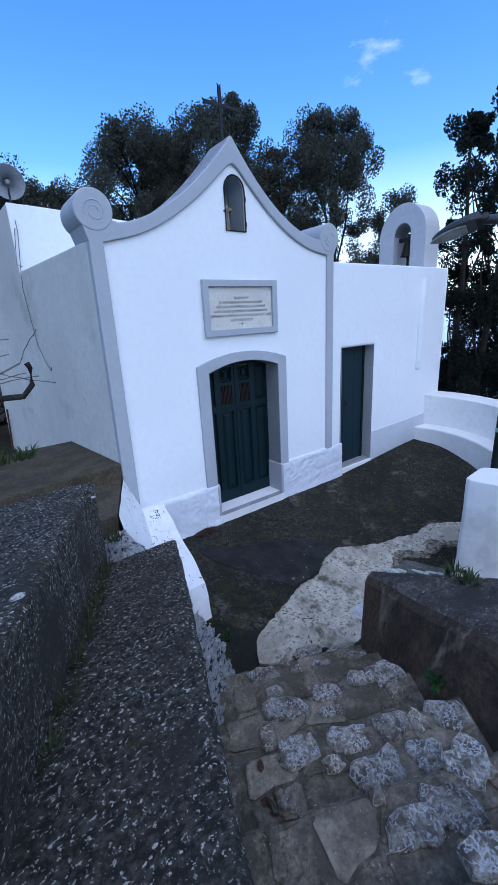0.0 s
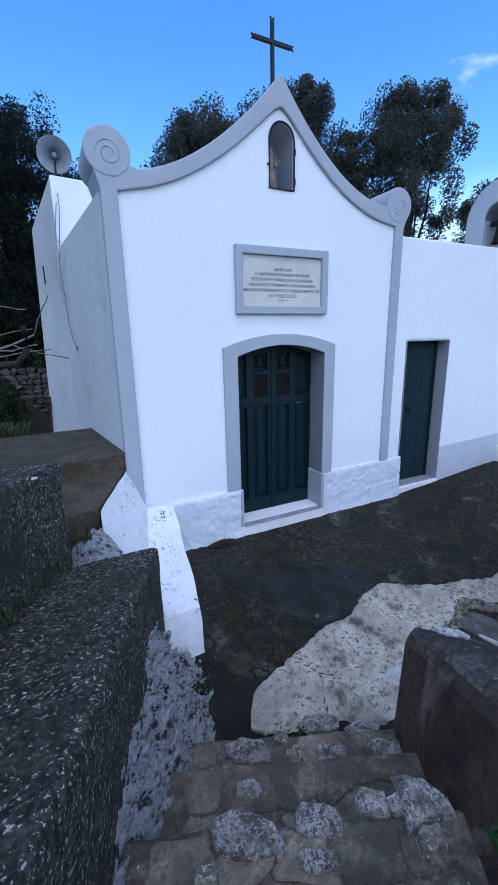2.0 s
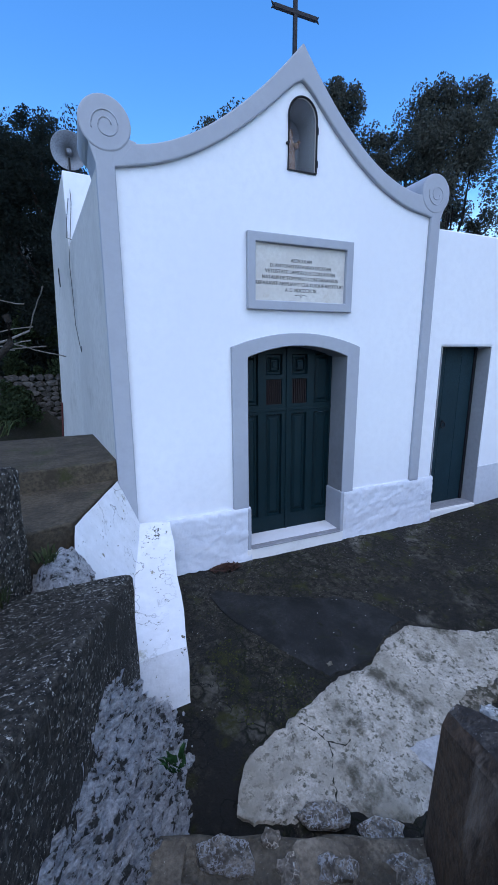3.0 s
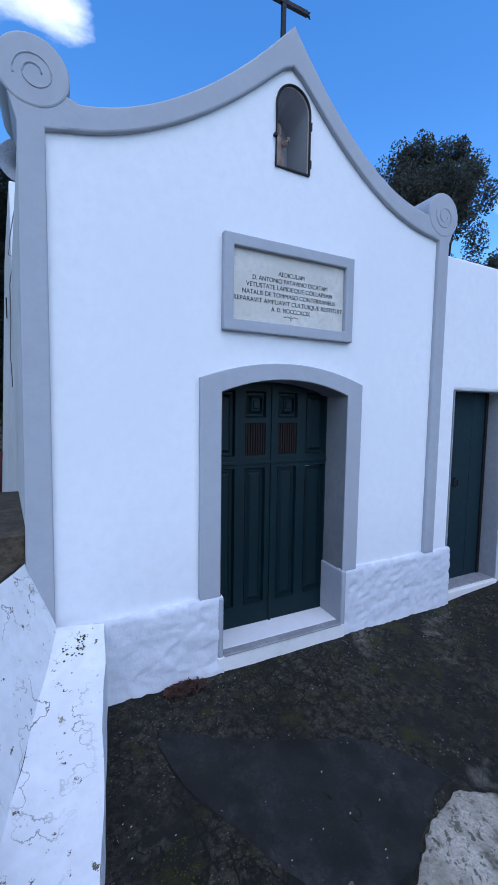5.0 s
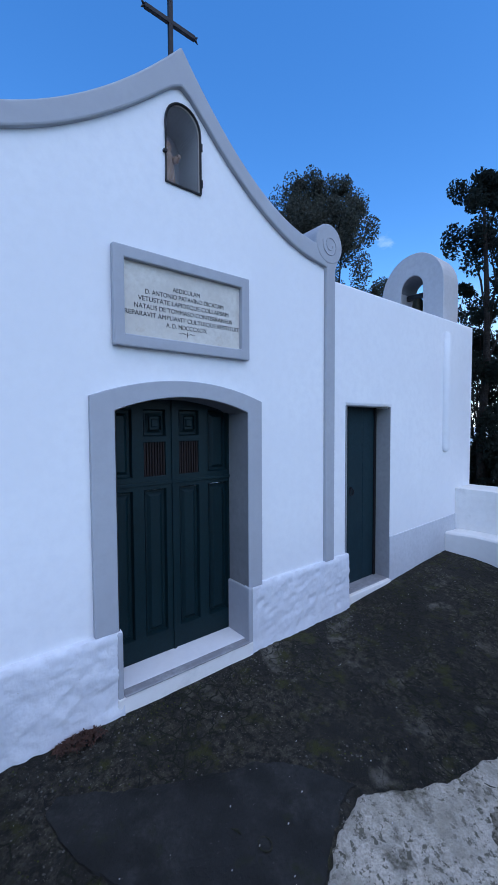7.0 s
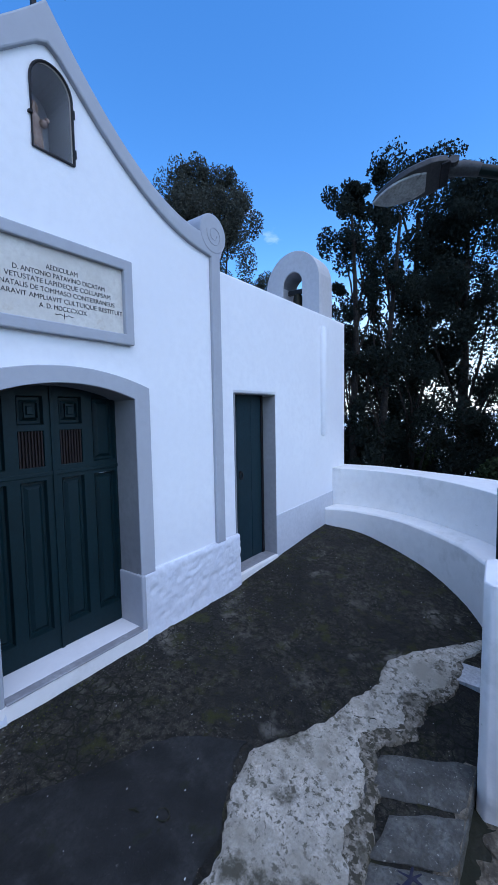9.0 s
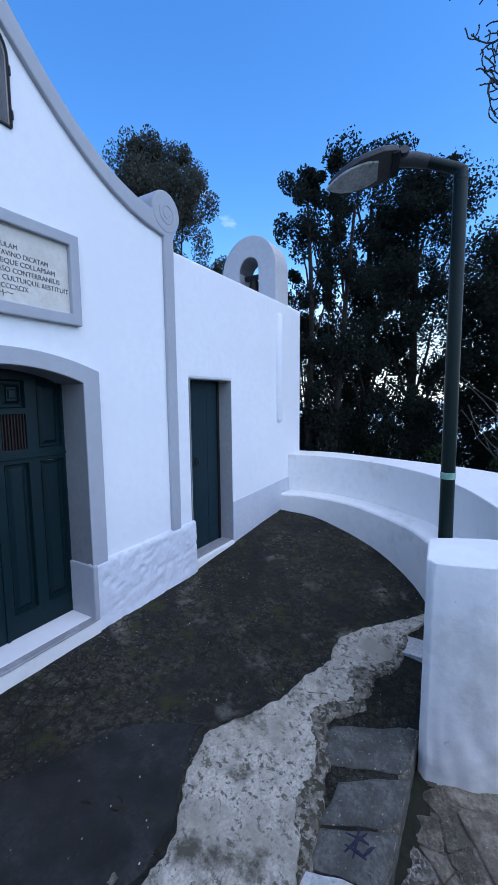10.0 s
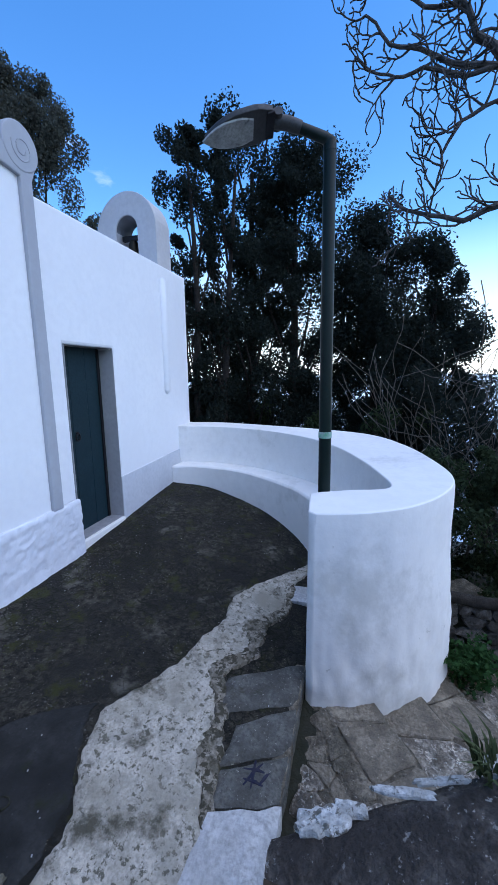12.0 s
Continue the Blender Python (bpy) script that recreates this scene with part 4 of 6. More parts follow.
# ---- curved seat wall ----
def smooth_curve(ctrl, n):
    """A Catmull-Rom line through a few plan points."""
    p = [Vector((*c, 0)) for c in ctrl]
    p = [2 * p[0] - p[1]] + p + [2 * p[-1] - p[-2]]
    out = []
    for i in range(1, len(p) - 2):
        for k in range(n):
            t = k / n
            a, b, c, d = p[i - 1], p[i], p[i + 1], p[i + 2]
            q = 0.5 * ((2 * b) + (c - a) * t + (2 * a - 5 * b + 4 * c - d) * t * t + (3 * b - a - 3 * c + d) * t ** 3)
            out.append((q.x, q.y))
    out.append(tuple(p[-2].xy))
    return out


WALL_TOP = lambda x, y: 0.79 + 0.08 * step01((x - 1.4) / 2.6)
wall_in = smooth_curve([(4.22, 0.03), (4.25, -0.55), (4.02, -1.30), (3.55, -1.98), (3.05, -2.40), (2.49, -2.68), (1.98, -2.85), (1.74, -2.89), (1.63, -2.82), (1.56, -2.60), (1.49, -2.44)], 12) + [(1.44, -2.345), (1.40, -2.315)]
wall_out = smooth_curve([(4.74, 0.06), (4.76, -0.50), (4.57, -1.15), (4.22, -2.10), (3.83, -2.78), (3.20, -3.15), (2.50, -3.35), (2.02, -3.39), (1.62, -3.25), (1.27, -2.99), (1.09, -2.72), (1.02, -2.50), (1.00, -2.385)], 12) + [(1.03, -2.345)]
sw = thing("seat_wall", "curved thick whitewashed parapet wall ending in a rounded pier", "wall", kind="structure")
bm = prism(wall_in + wall_out[::-1], -0.95, WALL_TOP)
bmesh.ops.subdivide_edges(bm, edges=[e for e in bm.edges if abs(e.verts[0].co.z - e.verts[1].co.z) > 0.5], cuts=30)
for v in bm.verts:
    p = v.co.copy()
    if p.z < 0.75:
        low = step01((0.15 - p.z) / 0.5)
        k = 0.010 * noise.noise(p * 2.2) + (0.006 + 0.010 * low) * noise.noise(p * 7.5) + (0.003 + 0.012 * low) * noise.noise(p * 17) + 0.045 * step01((0.6 - p.z) / 1.1)
        d = (Vector((p.x, p.y, 0)) - Vector((2.2, -2.4, 0))).normalized()
        v.co += d * k * (1.0 if p.x < 2.4 else 0.3)
part("wall", bm, WHITE_OLD, sw, bevel=0.030, smooth=True)
bench_front = smooth_curve([(3.92, 0.03), (3.98, -0.57), (3.70, -1.27), (3.22, -1.85), (2.72, -2.20), (2.2, -2.45)], 10)
bench_back = [(x + 0.04 * (x > 3), y - 0.04) for x, y in wall_in if x > 2.1]
bm = prism(bench_front + bench_back[::-1], -0.62, 0.31)
for v in bm.verts:
    v.co += 0.010 * noise.noise_vector(v.co * 2.6)
part("bench", bm, WHITE_OLD, sw, "whitewashed masonry bench along the wall foot", bevel=0.045, smooth=True)

# ---- street lamp ----
lp = thing("street_lamp", "dark green street lamp with a flat grey head", "lamp")
PX, PY = 1.53, -2.405
part("pole", tube([(PX, PY, -0.4), (PX, PY, 1.0), (PX, PY, 3.10)], (0.047, 0.045, 0.042), 20), POLE, lp, smooth=True)
part("sticker", tube([(PX, PY, 1.18), (PX, PY, 1.225)], 0.048, 20), STICKER, lp, "torn green sticker band")
ROLL = 20
HEAD = Vector((1.372, -2.005, 3.212))
TIP = Vector((1.235, -1.66, 3.115))
part("arm", tube([(PX, PY, 3.06), (PX, PY, 3.115), (PX - 0.012, PY + 0.03, 3.135), (1.452, -2.21, 3.19)], (0.045, 0.045, 0.036, 0.034), 12), POLE, lp, smooth=True)
part("socket", tube([(1.458, -2.225, 3.186), (1.43, -2.15, 3.208), (1.385, -2.03, 3.222)], (0.040, 0.044, 0.042), 14), LAMPGREY, lp, smooth=True)
ax = (TIP - HEAD).normalized()
sd = ax.cross(Vector((0, 0, 1))).normalized()
upv = sd.cross(ax)
fr = Matrix((( *sd, 0), (*ax, 0), (*upv, 0), (0, 0, 0, 1))).transposed()
fr.translation = HEAD
fr = fr @ pose(0, 0, 0, 0, ROLL, 0)
L = (TIP - HEAD).length + 0.06


def head_outline(s, n=18):
    pts = []
    for i in range(n + 1):
        t = i / n
        w = 0.118 * (1 - max(0.0, (t - 0.35) / 0.65) ** 2.4) * min(1.0, 0.75 + t * 1.2)
        pts.append((w * s, -0.05 + L * t))
    return pts


o = head_outline(1)
full = o + [(-x, y) for x, y in o[::-1][1:]]
bm = bmesh.new()
lo_ = [bm.verts.new((x, y, -0.035)) for x, y in full]
mid = [bm.verts.new((x * 1.03, y, 0.0)) for x, y in full]
hi = [bm.verts.new((x * 0.62, -0.03 + (y + 0.05) * 0.86, 0.062 - 0.03 * (y / L))) for x, y in full]
for a, b in ((lo_, mid), (mid, hi)):
    for i in range(len(a)):
        j = (i + 1) % len(a)
        bm.faces.new((a[i], a[j], b[j], b[i]))
bm.faces.new(hi)
bm.faces.new(lo_[::-1])
bm.transform(fr)
part("head", bm, LAMPGREY, lp, "grey flat lamp housing", bevel=0.006)
bm = bmesh.new()
a = [bm.verts.new((x * 0.74, 0.085 + (y + 0.05) * 0.74, -0.046)) for x, y in full]
b = [bm.verts.new((x * 0.78, 0.080 + (y + 0.05) * 0.75, -0.034)) for x, y in full]
bm.faces.new(a[::-1])
for i in range(len(a)):
    j = (i + 1) % len(a)
    bm.faces.new((a[i], a[j], b[j], b[i]))
bm.transform(fr)
part("lens", bm, LENS, lp, "dusty pale glass cover")
bm = boxed(-0.09, 0.09, -0.055, 0.0, -0.048, -0.030)
bm.transform(fr)
part("gear_cover", bm, IRON, lp, bevel=0.006)
bm = bmesh.new()
bmesh.ops.create_cone(bm, cap_ends=True, segments=14, radius1=0.03, radius2=0.03, depth=0.12)
bm.transform(fr @ pose(0, -0.085, -0.01, 0, 90, 0))
part("hinge_bolt", bm, LAMPGREY, lp)

# ---- horn loudspeaker ----
hs = thing("horn_loudspeaker", "grey horn loudspeaker on the chapel roof corner", "loudspeaker")
hc = Vector((-1.80, 2.60, 4.335))
aim = (Vector((-2.1, -3.2, 2.9)) - hc).normalized()
q = aim.to_track_quat("Z", "Y").to_matrix().to_4x4()
q.translation = hc
bm = bmesh.new()
prof = [(0.035, -0.30), (0.045, -0.20), (0.075, -0.11), (0.125, -0.04), (0.185, 0.0), (0.205, 0.012), (0.200, 0.014), (0.178, -0.004), (0.118, -0.045), (0.070, -0.11), (0.03, -0.16)]
rings = [[bm.verts.new((r * math.cos(2 * math.pi * k / 28), r * math.sin(2 * math.pi * k / 28), z)) for k in range(28)] for r, z in prof]
for a, b in zip(rings, rings[1:]):
    for k in range(28):
        bm.faces.new((a[k], a[(k + 1) % 28], b[(k + 1) % 28], b[k]))
bm.faces.new(rings[0])
bm.faces.new(rings[-1])
bm.transform(q)
part("horn", bm, HORN, hs, smooth=True)
bm = tube([(0, 0, -0.16), (0, 0, -0.03), (0, 0, 0.0)], (0.034, 0.034, 0.020), 12)
bm.transform(q)
part("reflex_tube", bm, HORN, hs, smooth=True)
part("bracket", tube([(-1.80, 2.66, 4.28), (-1.81, 2.62, 4.10), (-1.82, 2.52, 3.98)], 0.012, 6), IRON, hs)
cab = thing("loose_cable", "thin grey cable hanging down the chapel side wall", "cable")
pts = [(-1.83, 2.50, 4.12), (-1.83, 2.44, 3.7), (LEFT(2.44) + 0.02, 2.44, 3.3), (LEFT(2.4) - 0.02, 2.40, 3.0), (LEFT(2.3) - 0.025, 2.30, 2.6), (LEFT(2.2) - 0.035, 2.15, 2.25), (LEFT(1.9) - 0.04, 1.95, 2.02), (LEFT(1.75) - 0.04, 1.78, 1.92), (LEFT(1.7) - 0.04, 1.72, 1.98)]
part("cable", tube(pts, 0.0045, 5), CABLE, cab)
part("loop", tube([(-1.86, 2.44, 3.75), (-1.90, 2.42, 3.5), (-1.92, 2.43, 3.3), (-1.86, 2.43, 3.28)], 0.005, 5), CABLE, cab)

# ---- steps, parapets and landing on the near side ----
U = Vector((0.92, -0.39, 0)).normalized()
V = Vector((0.39, 0.92, 0)).normalized()
NOSE = [(-2.50, -0.17), (-2.80, 0.045), (-3.19, 0.26), (-3.57, 0.48), (-3.96, 0.69), (-4.36, 0.90), (-4.76, 1.10), (-5.16, 1.30), (-5.56, 1.50)]
PE = lambda y: -1.736 + 0.387 * (y + 1.337)            # parapet's edge along the steps
PZ = lambda y: 0.744 - 0.17 * (y + 1.337)              # its top
UE = lambda y: -2.241 + 0.427 * (y + 1.076)            # upper block's edge
UZ = lambda y: 1.323 - 0.115 * (y + 1.076)
BE = lambda y: -0.68 + 0.33 * (y + 2.44)             # brown wall's upper edge along the steps
BZ = lambda y: 0.485 - 0.33 * (y + 2.44)
BF = lambda y: -0.70 + 0.53 * (y + 2.44)             # its foot
BW = lambda y: min(1.3, 0.14 + 0.62 * (-2.44 - y))   # its width, growing away from the terrace
st = thing("stone_steps", "rough rustic steps of pale stones set in dark mortar", "steps", kind="structure")
rs = random.Random(11)


def uv(s, t, z):
    p = V * s + U * t
    return Vector((p.x, p.y, z))


for i, (s, z) in enumerate(NOSE):
    s_back = NOSE[i + 1][0] if i + 1 < len(NOSE) else s - 0.6
    bm = bmesh.new()
    n = 26
    g = []
    for k in range(n + 1):
        t = -1.35 + 2.5 * k / n
        q0 = uv(s, t, 0)
        t -= max(0.0, q0.x - BF(q0.y) - 0.16)
        wob = 0.02 * noise.noise((t * 5, s, 0)) + 0.01 * noise.noise((t * 14, s, 4))
        dz = 0.012 * noise.noise((t * 4, s, 7))
        prof = [(s + wob, z - 0.30), (s + wob + 0.008, z - 0.12), (s + wob, z - 0.025 + dz), (s + wob - 0.025, z + dz), (s - 0.18, z + 0.012 * noise.noise((t * 6, s, 9))), (s_back - 0.06, z + 0.01)]
        g.append([bm.verts.new(uv(a, t, b)) for a, b in prof])
    for k in range(n):
        for j in range(len(g[0]) - 1):
            bm.faces.new((g[k][j], g[k + 1][j], g[k + 1][j + 1], g[k][j + 1]))
    part("tread_bed", bm, MORTAR, st, "dark mortar bed")


def cobble(r, w, d, h, n=13):
    """A broken stone with a squarish outline and a rugged top."""
    bm = bmesh.new()
    turn, off = r.uniform(0, 1), r.uniform(0, 50)
    rings = []
    for s_, zf in ((1.0, -0.4), (1.03, 0.45), (0.93, 0.92), (0.52, 1.05)):
        ring_ = []
        for i in range(n):
            a = 2 * math.pi * (i + turn) / n
            c_, q_ = math.cos(a), math.sin(a)
            rad = 0.93 * max(abs(c_), abs(q_)) ** -0.8 * (1 + 0.36 * noise.noise((c_ * 1.5 + off, q_ * 1.5, 3.0)) + 0.26 * noise.noise((c_ * 4 + off, q_ * 4, 1.0)))
            ring_.append(bm.verts.new((w / 2 * s_ * rad * c_, d / 2 * s_ * rad * q_, h * zf + (r.uniform(-0.22, 0.22) * h if zf > 0.5 else 0))))
        rings.append(ring_)
    for a, b in zip(rings, rings[1:]):
        for i in range(n):
            j = (i + 1) % n
            bm.faces.new((a[i], a[j], b[j], b[i]))
    mid_ = bm.verts.new((0, 0, h * r.uniform(0.85, 1.2)))
    for i in range(n):
        bm.faces.new((rings[-1][i], rings[-1][(i + 1) % n], mid_))
    return bm


# pale broken stones: x, y, width, depth, row by row going up
STONES = ((-0.345, 0.030, ((-0.985, -2.10, 0.25, 0.11), (-0.775, -2.265, 0.21, 0.10))),
          (-0.175, 0.030, ((-0.82, -2.525, 0.23, 0.12), (-1.113, -2.39, 0.18, 0.10), (-1.298, -2.32, 0.09, 0.11), (-1.53, -2.17, 0.26, 0.14), (-1.318, -2.19, 0.08, 0.07))),
          (0.045, 0.022, ((-1.01, -2.80, 0.14, 0.10), (-1.66, -2.48, 0.12, 0.09))),
          (0.255, 0.036, ((-1.79, -2.757, 0.28, 0.15), (-1.538, -2.833, 0.18, 0.11), (-1.603, -2.935, 0.15, 0.07), (-1.31, -2.875, 0.12, 0.09), (-1.15, -2.965, 0.24, 0.15), (-1.20, -3.07, 0.14, 0.08), (-1.985, -2.824, 0.09, 0.15))),
          (0.475, 0.036, ((-1.55, -3.293, 0.20, 0.13), (-1.449, -3.356, 0.09, 0.13), (-1.293, -3.434, 0.21, 0.17), (-1.777, -3.20, 0.22, 0.14), (-2.004, -3.094, 0.21, 0.15), (-1.922, -3.232, 0.10, 0.07), (-1.776, -3.379, 0.26, 0.17), (-1.556, -3.485, 0.16, 0.17), (-2.218, -3.195, 0.08, 0.08), (-1.93, -3.40, 0.07, 0.07))),
          (0.69, 0.036, ((-1.968, -3.642, 0.21, 0.13), (-1.805, -3.688, 0.21, 0.17), (-1.985, -3.50, 0.06, 0.07), (-1.60, -3.66, 0.18, 0.18), (-2.267, -3.305, 0.08, 0.08))),
          (0.90, 0.036, ((-1.974, -3.871, 0.14, 0.12), (-1.78, -3.95, 0.20, 0.14))))
for z, h, spots_ in STONES:
    for k, (x, y, w, d) in enumerate(spots_):
        zz = max(z, ground(x, y) - 0.005) if z < -0.3 else z
        ob = part("cobble", cobble(rs, w, d, h), COBBLE_DARK if w < 0.10 or k == 5 else COBBLE, st)
        ob.matrix_basis = Matrix.Translation((x, y, zz)) @ pose(0, 0, 0, rs.uniform(-4, 4), rs.uniform(-4, 4), -23 + rs.uniform(-12, 12))


def crazy_paving(parent, at, a0, a1, b0, b1, da, db, keep, r, materials, thick, joint=0.010, jitter=0.30):
    """Flat stones cut to an irregular net of joints; at(a, b) gives the place of a point."""
    na, nb = max(1, round((a1 - a0) / da)), max(1, round((b1 - b0) / db))
    net = [[(a0 + (a1 - a0) * (i + r.uniform(-jitter, jitter) * (0 < i < na)) / na, b0 + (b1 - b0) * (k + r.uniform(-jitter, jitter) * (0 < k < nb)) / nb) for k in range(nb + 1)] for i in range(na + 1)]
    for i in range(na):
        for k in range(nb):
            quad = [Vector(at(*net[i + u][k + v])) for u, v in ((0, 0), (1, 0), (1, 1), (0, 1))]
            mid_ = sum(quad, Vector()) / 4
            if not keep(mid_.x, mid_.y):
                continue
            loop_ = []
            for n_ in range(4):
                p, q_ = quad[n_], quad[(n_ + 1) % 4]
                loop_ += [p.lerp(q_, 0.10), p.lerp(q_, 0.5 + r.uniform(-0.1, 0.1)) + Vector((r.uniform(-1, 1), r.uniform(-1, 1), 0)) * 0.012, p.lerp(q_, 0.90)]
            bm = bmesh.new()
            rings = []
            for ins, dz in ((joint * 0.5, -0.03), (joint * 0.6, thick * 0.6), (joint * 0.6 + 0.010, thick)):
                rings.append([bm.verts.new((p - mid_) * max(0.3, 1 - ins / max(0.02, (p - mid_).length)) + Vector((0, 0, dz + (r.uniform(-0.003, 0.003) if dz > 0 else 0)))) for p in loop_])
            for a, b in zip(rings, rings[1:]):
                for n_ in range(12):
                    j = (n_ + 1) % 12
                    bm.faces.new((a[n_], a[j], b[j], b[n_]))
            bm.faces.new(rings[-1])
            ob = part("flagstone", bm, r.choice(materials), parent)
            ob.matrix_basis = Matrix.Translation(mid_) @ pose(0, 0, 0, r.uniform(-1.2, 1.2), r.uniform(-1.2, 1.2), 0)


rp = random.Random(23)
for (s, z), (s_next, _) in list(zip(NOSE, NOSE[1:]))[:5]:
    crazy_paving(st, lambda a, b: uv(b, a, z + 0.002), -1.1, 1.0, s_next + 0.02, s - 0.03, 0.20, 0.19, lambda x, y: PE(y) + 0.16 < x < BF(y) - 0.10, rp, (SMOOTHFLAG, MORTAR, MORTAR), 0.006, 0.012)

bm = prism([(-1.55, -1.30), (-0.40, -2.0), (-0.50, -2.45), (-0.9, -5.5), (-2.2, -5.5), (-2.2, -2.0)], -1.2, lambda x, y: ground(x, max(y, -2.3)) - 0.06)
finish("step_base", bm, MORTAR, label="dark mortar bed below the steps", category="steps", kind="structure")


def long_wall(edge, top, y0, y1, width, z0, name, material, label, amp=0.014, n=46, m=9, side=-1, category="wall", round_=0.03, foot=None):
    """A wall with a rough top that follows an edge line; width runs to the given side."""
    bm = bmesh.new()
    g = []
    for i in range(n + 1):
        y = y0 + (y1 - y0) * i / n
        x = edge(y)
        w = width(y) if callable(width) else width
        zt = top(y)
        prof = [(0, z0)] + [(0, z0 + (zt - z0) * k / 10) for k in range(1, 10)] + [(0, zt - round_), (round_ * 0.4, zt - round_ * 0.3), (round_, zt)] + [(round_ + (w - 2 * round_) * k / m, zt) for k in range(1, m)] + [(w - round_, zt), (w - round_ * 0.3, zt - round_ * 0.4), (w, zt - round_), (w, z0)]
        col = []
        for a, z in prof:
            p = Vector((x + side * a, y, z))
            if foot and a == 0:
                p.x += (foot(y) - x) * min(1.2, (zt - z) / 0.45) ** 1.3
            k = amp * (noise.noise(p * 3.1) + 0.6 * noise.noise(p * 8.3) + 0.35 * noise.noise(p * 21))
            col.append(bm.verts.new(p + Vector((k, k * 0.3, k * (0.7 if a > 0 else 0.2)))))
        g.append(col)
    for i in range(n):
        for k in range(len(g[0]) - 1):
            bm.faces.new((g[i][k], g[i + 1][k], g[i + 1][k + 1], g[i][k + 1]))
    bm.faces.new(g[0])
    bm.faces.new(g[-1][::-1])
    return finish(name, bm, material, False, label=label, category=category, kind="structure")


long_wall(PE, PZ, -1.34, -6.2, lambda y: PE(y) - UE(y) + 0.10, -0.6, "parapet_low", PARAPET, "low black-crusted concrete parapet speckled with lichen", n=110)
long_wall(UE, UZ, -1.09, -6.2, 2.4, 0.3, "parapet_high", PARAPET, "higher black-crusted concrete terrace edge speckled with lichen", n=100, m=20)
long_wall(BE, BZ, -2.44, -6.2, BW, -1.6, "brown_wall", BLOCK, "low brown rendered wall beside the steps, damp and mossy", amp=0.010, n=80, m=16, side=1, round_=0.07, foot=BF)
cap = bpy.data.objects["brown_wall"].data
cap.materials.append(CAPSTONE)
for p in cap.polygons:
    if p.normal.z > 0.70:
        p.material_index = 1

# white crusts along the brown wall's far rim
for y, w, d, h in ((-2.57, 0.10, 0.085, 0.016), (-2.64, 0.07, 0.045, 0.012), (-2.77, 0.12, 0.030, 0.008), (-2.86, 0.10, 0.022, 0.007), (-3.00, 0.07, 0.060, 0.014), (-3.09, 0.09, 0.045, 0.012)):
    ob = finish("rim_stone", cobble(rs, d, w * 1.3, h, 23), CRUST, label="white lichened crust on the brown wall's top", category="stone", group="crusts on the brown wall")
    ob.matrix_basis = Matrix.Translation((BE(y) + BW(y) - 0.012 - d * 0.3, y, BZ(y) - 0.006)) @ pose(0, 0, 0, -18.3, 10, rs.uniform(-14, 14))

for x, y, z, w, d in ((-2.91, -2.54, UZ(-2.54), 0.055, 0.035), (-2.36, -1.52, UZ(-1.52), 0.03, 0.02)):
    ob = finish("lichen_patch", cobble(rs, w, d, 0.006), CRUST, label="white lichen patch on the high terrace edge", category="lichen")
    ob.matrix_basis = Matrix.Translation((x, y, z + 0.004))
ob = finish("lichen_patch", cobble(rs, 0.10, 0.022, 0.005), CRUST, label="white lichen drip down the high terrace edge", category="lichen")
ob.matrix_basis = Matrix.Translation((UE(-2.95) + 0.004, -2.95, UZ(-2.95) - 0.10)) @ pose(0, 0, 0, 0, 90, 0)

# landing beside the chapel with two steps
ld = thing("landing", "brown cement landing with a step beside the chapel", "landing", kind="structure")
bm = prism([(-1.685, 0.02), (-1.70, 0.0), (-2.26, -0.07), (-3.2, -0.20), (-3.2, 1.56), (-1.83, 1.56)], 0.2, lambda x, y: 1.03 - 0.03 * y)
part("upper_slab", rough(bm, 0.004, 3), LANDING, ld, bevel=0.012)
bm = prism([(-1.71, 0.02), (-1.73, -0.05), (-2.03, -0.80), (-2.6, -1.0), (-2.9, -0.80), (-2.9, 0.02)], 0.2, 0.868)
part("lower_slab", rough(bm, 0.004, 3), LANDING, ld, bevel=0.012)

# white sloped buttress and ledge between landing and terrace
wb = thing("white_buttress", "cracked whitewashed sloping buttress and ledge below the landing", "wall", kind="structure")


def loft(a, b, n=14, m=8, amp=0.006):
    """A rough face between two lines, each given by its end points."""
    bm = bmesh.new()
    g = []
    for i in range(n + 1):
        t = i / n
        p, q_ = Vector(a[0]).lerp(Vector(a[1]), t), Vector(b[0]).lerp(Vector(b[1]), t)
        g.append([bm.verts.new(p.lerp(q_, k / m) + amp * noise.noise_vector(p.lerp(q_, k / m) * 5)) for k in range(m + 1)])
    for i in range(n):
        for k in range(m):
            bm.faces.new((g[i][k], g[i + 1][k], g[i + 1][k + 1], g[i][k + 1]))
    return bm


TOP_A, TOP_B = (-1.70, -0.02, 0.862), (-2.02, -0.80, 0.84)
MID_A, MID_B = (-1.545, -0.04, 0.46), (-1.80, -1.20, 0.06)
EDG_A, EDG_B = (-1.285, -0.04, 0.435), (-1.425, -1.17, 0.06)
part("sloping_face", loft((TOP_A, TOP_B), (MID_A, MID_B)), WHITE_STAINED, wb, smooth=True)
part("end_face", loft((TOP_B, (-2.05, -1.25, 0.5)), (MID_B, (-1.85, -1.28, -0.3)), 8, 6), WHITE_STAINED, wb, smooth=True)
part("ledge", loft((MID_A, MID_B), (EDG_A, EDG_B), 22, 8, 0.012), WHITE_STAINED, wb, "stained cracked white ledge", smooth=True)
part("ledge_face", loft((EDG_A, EDG_B), ((-1.27, -0.04, -0.3), (-1.43, -1.22, -0.45)), 16, 8, 0.010), WHITE_STAINED, wb, smooth=True)
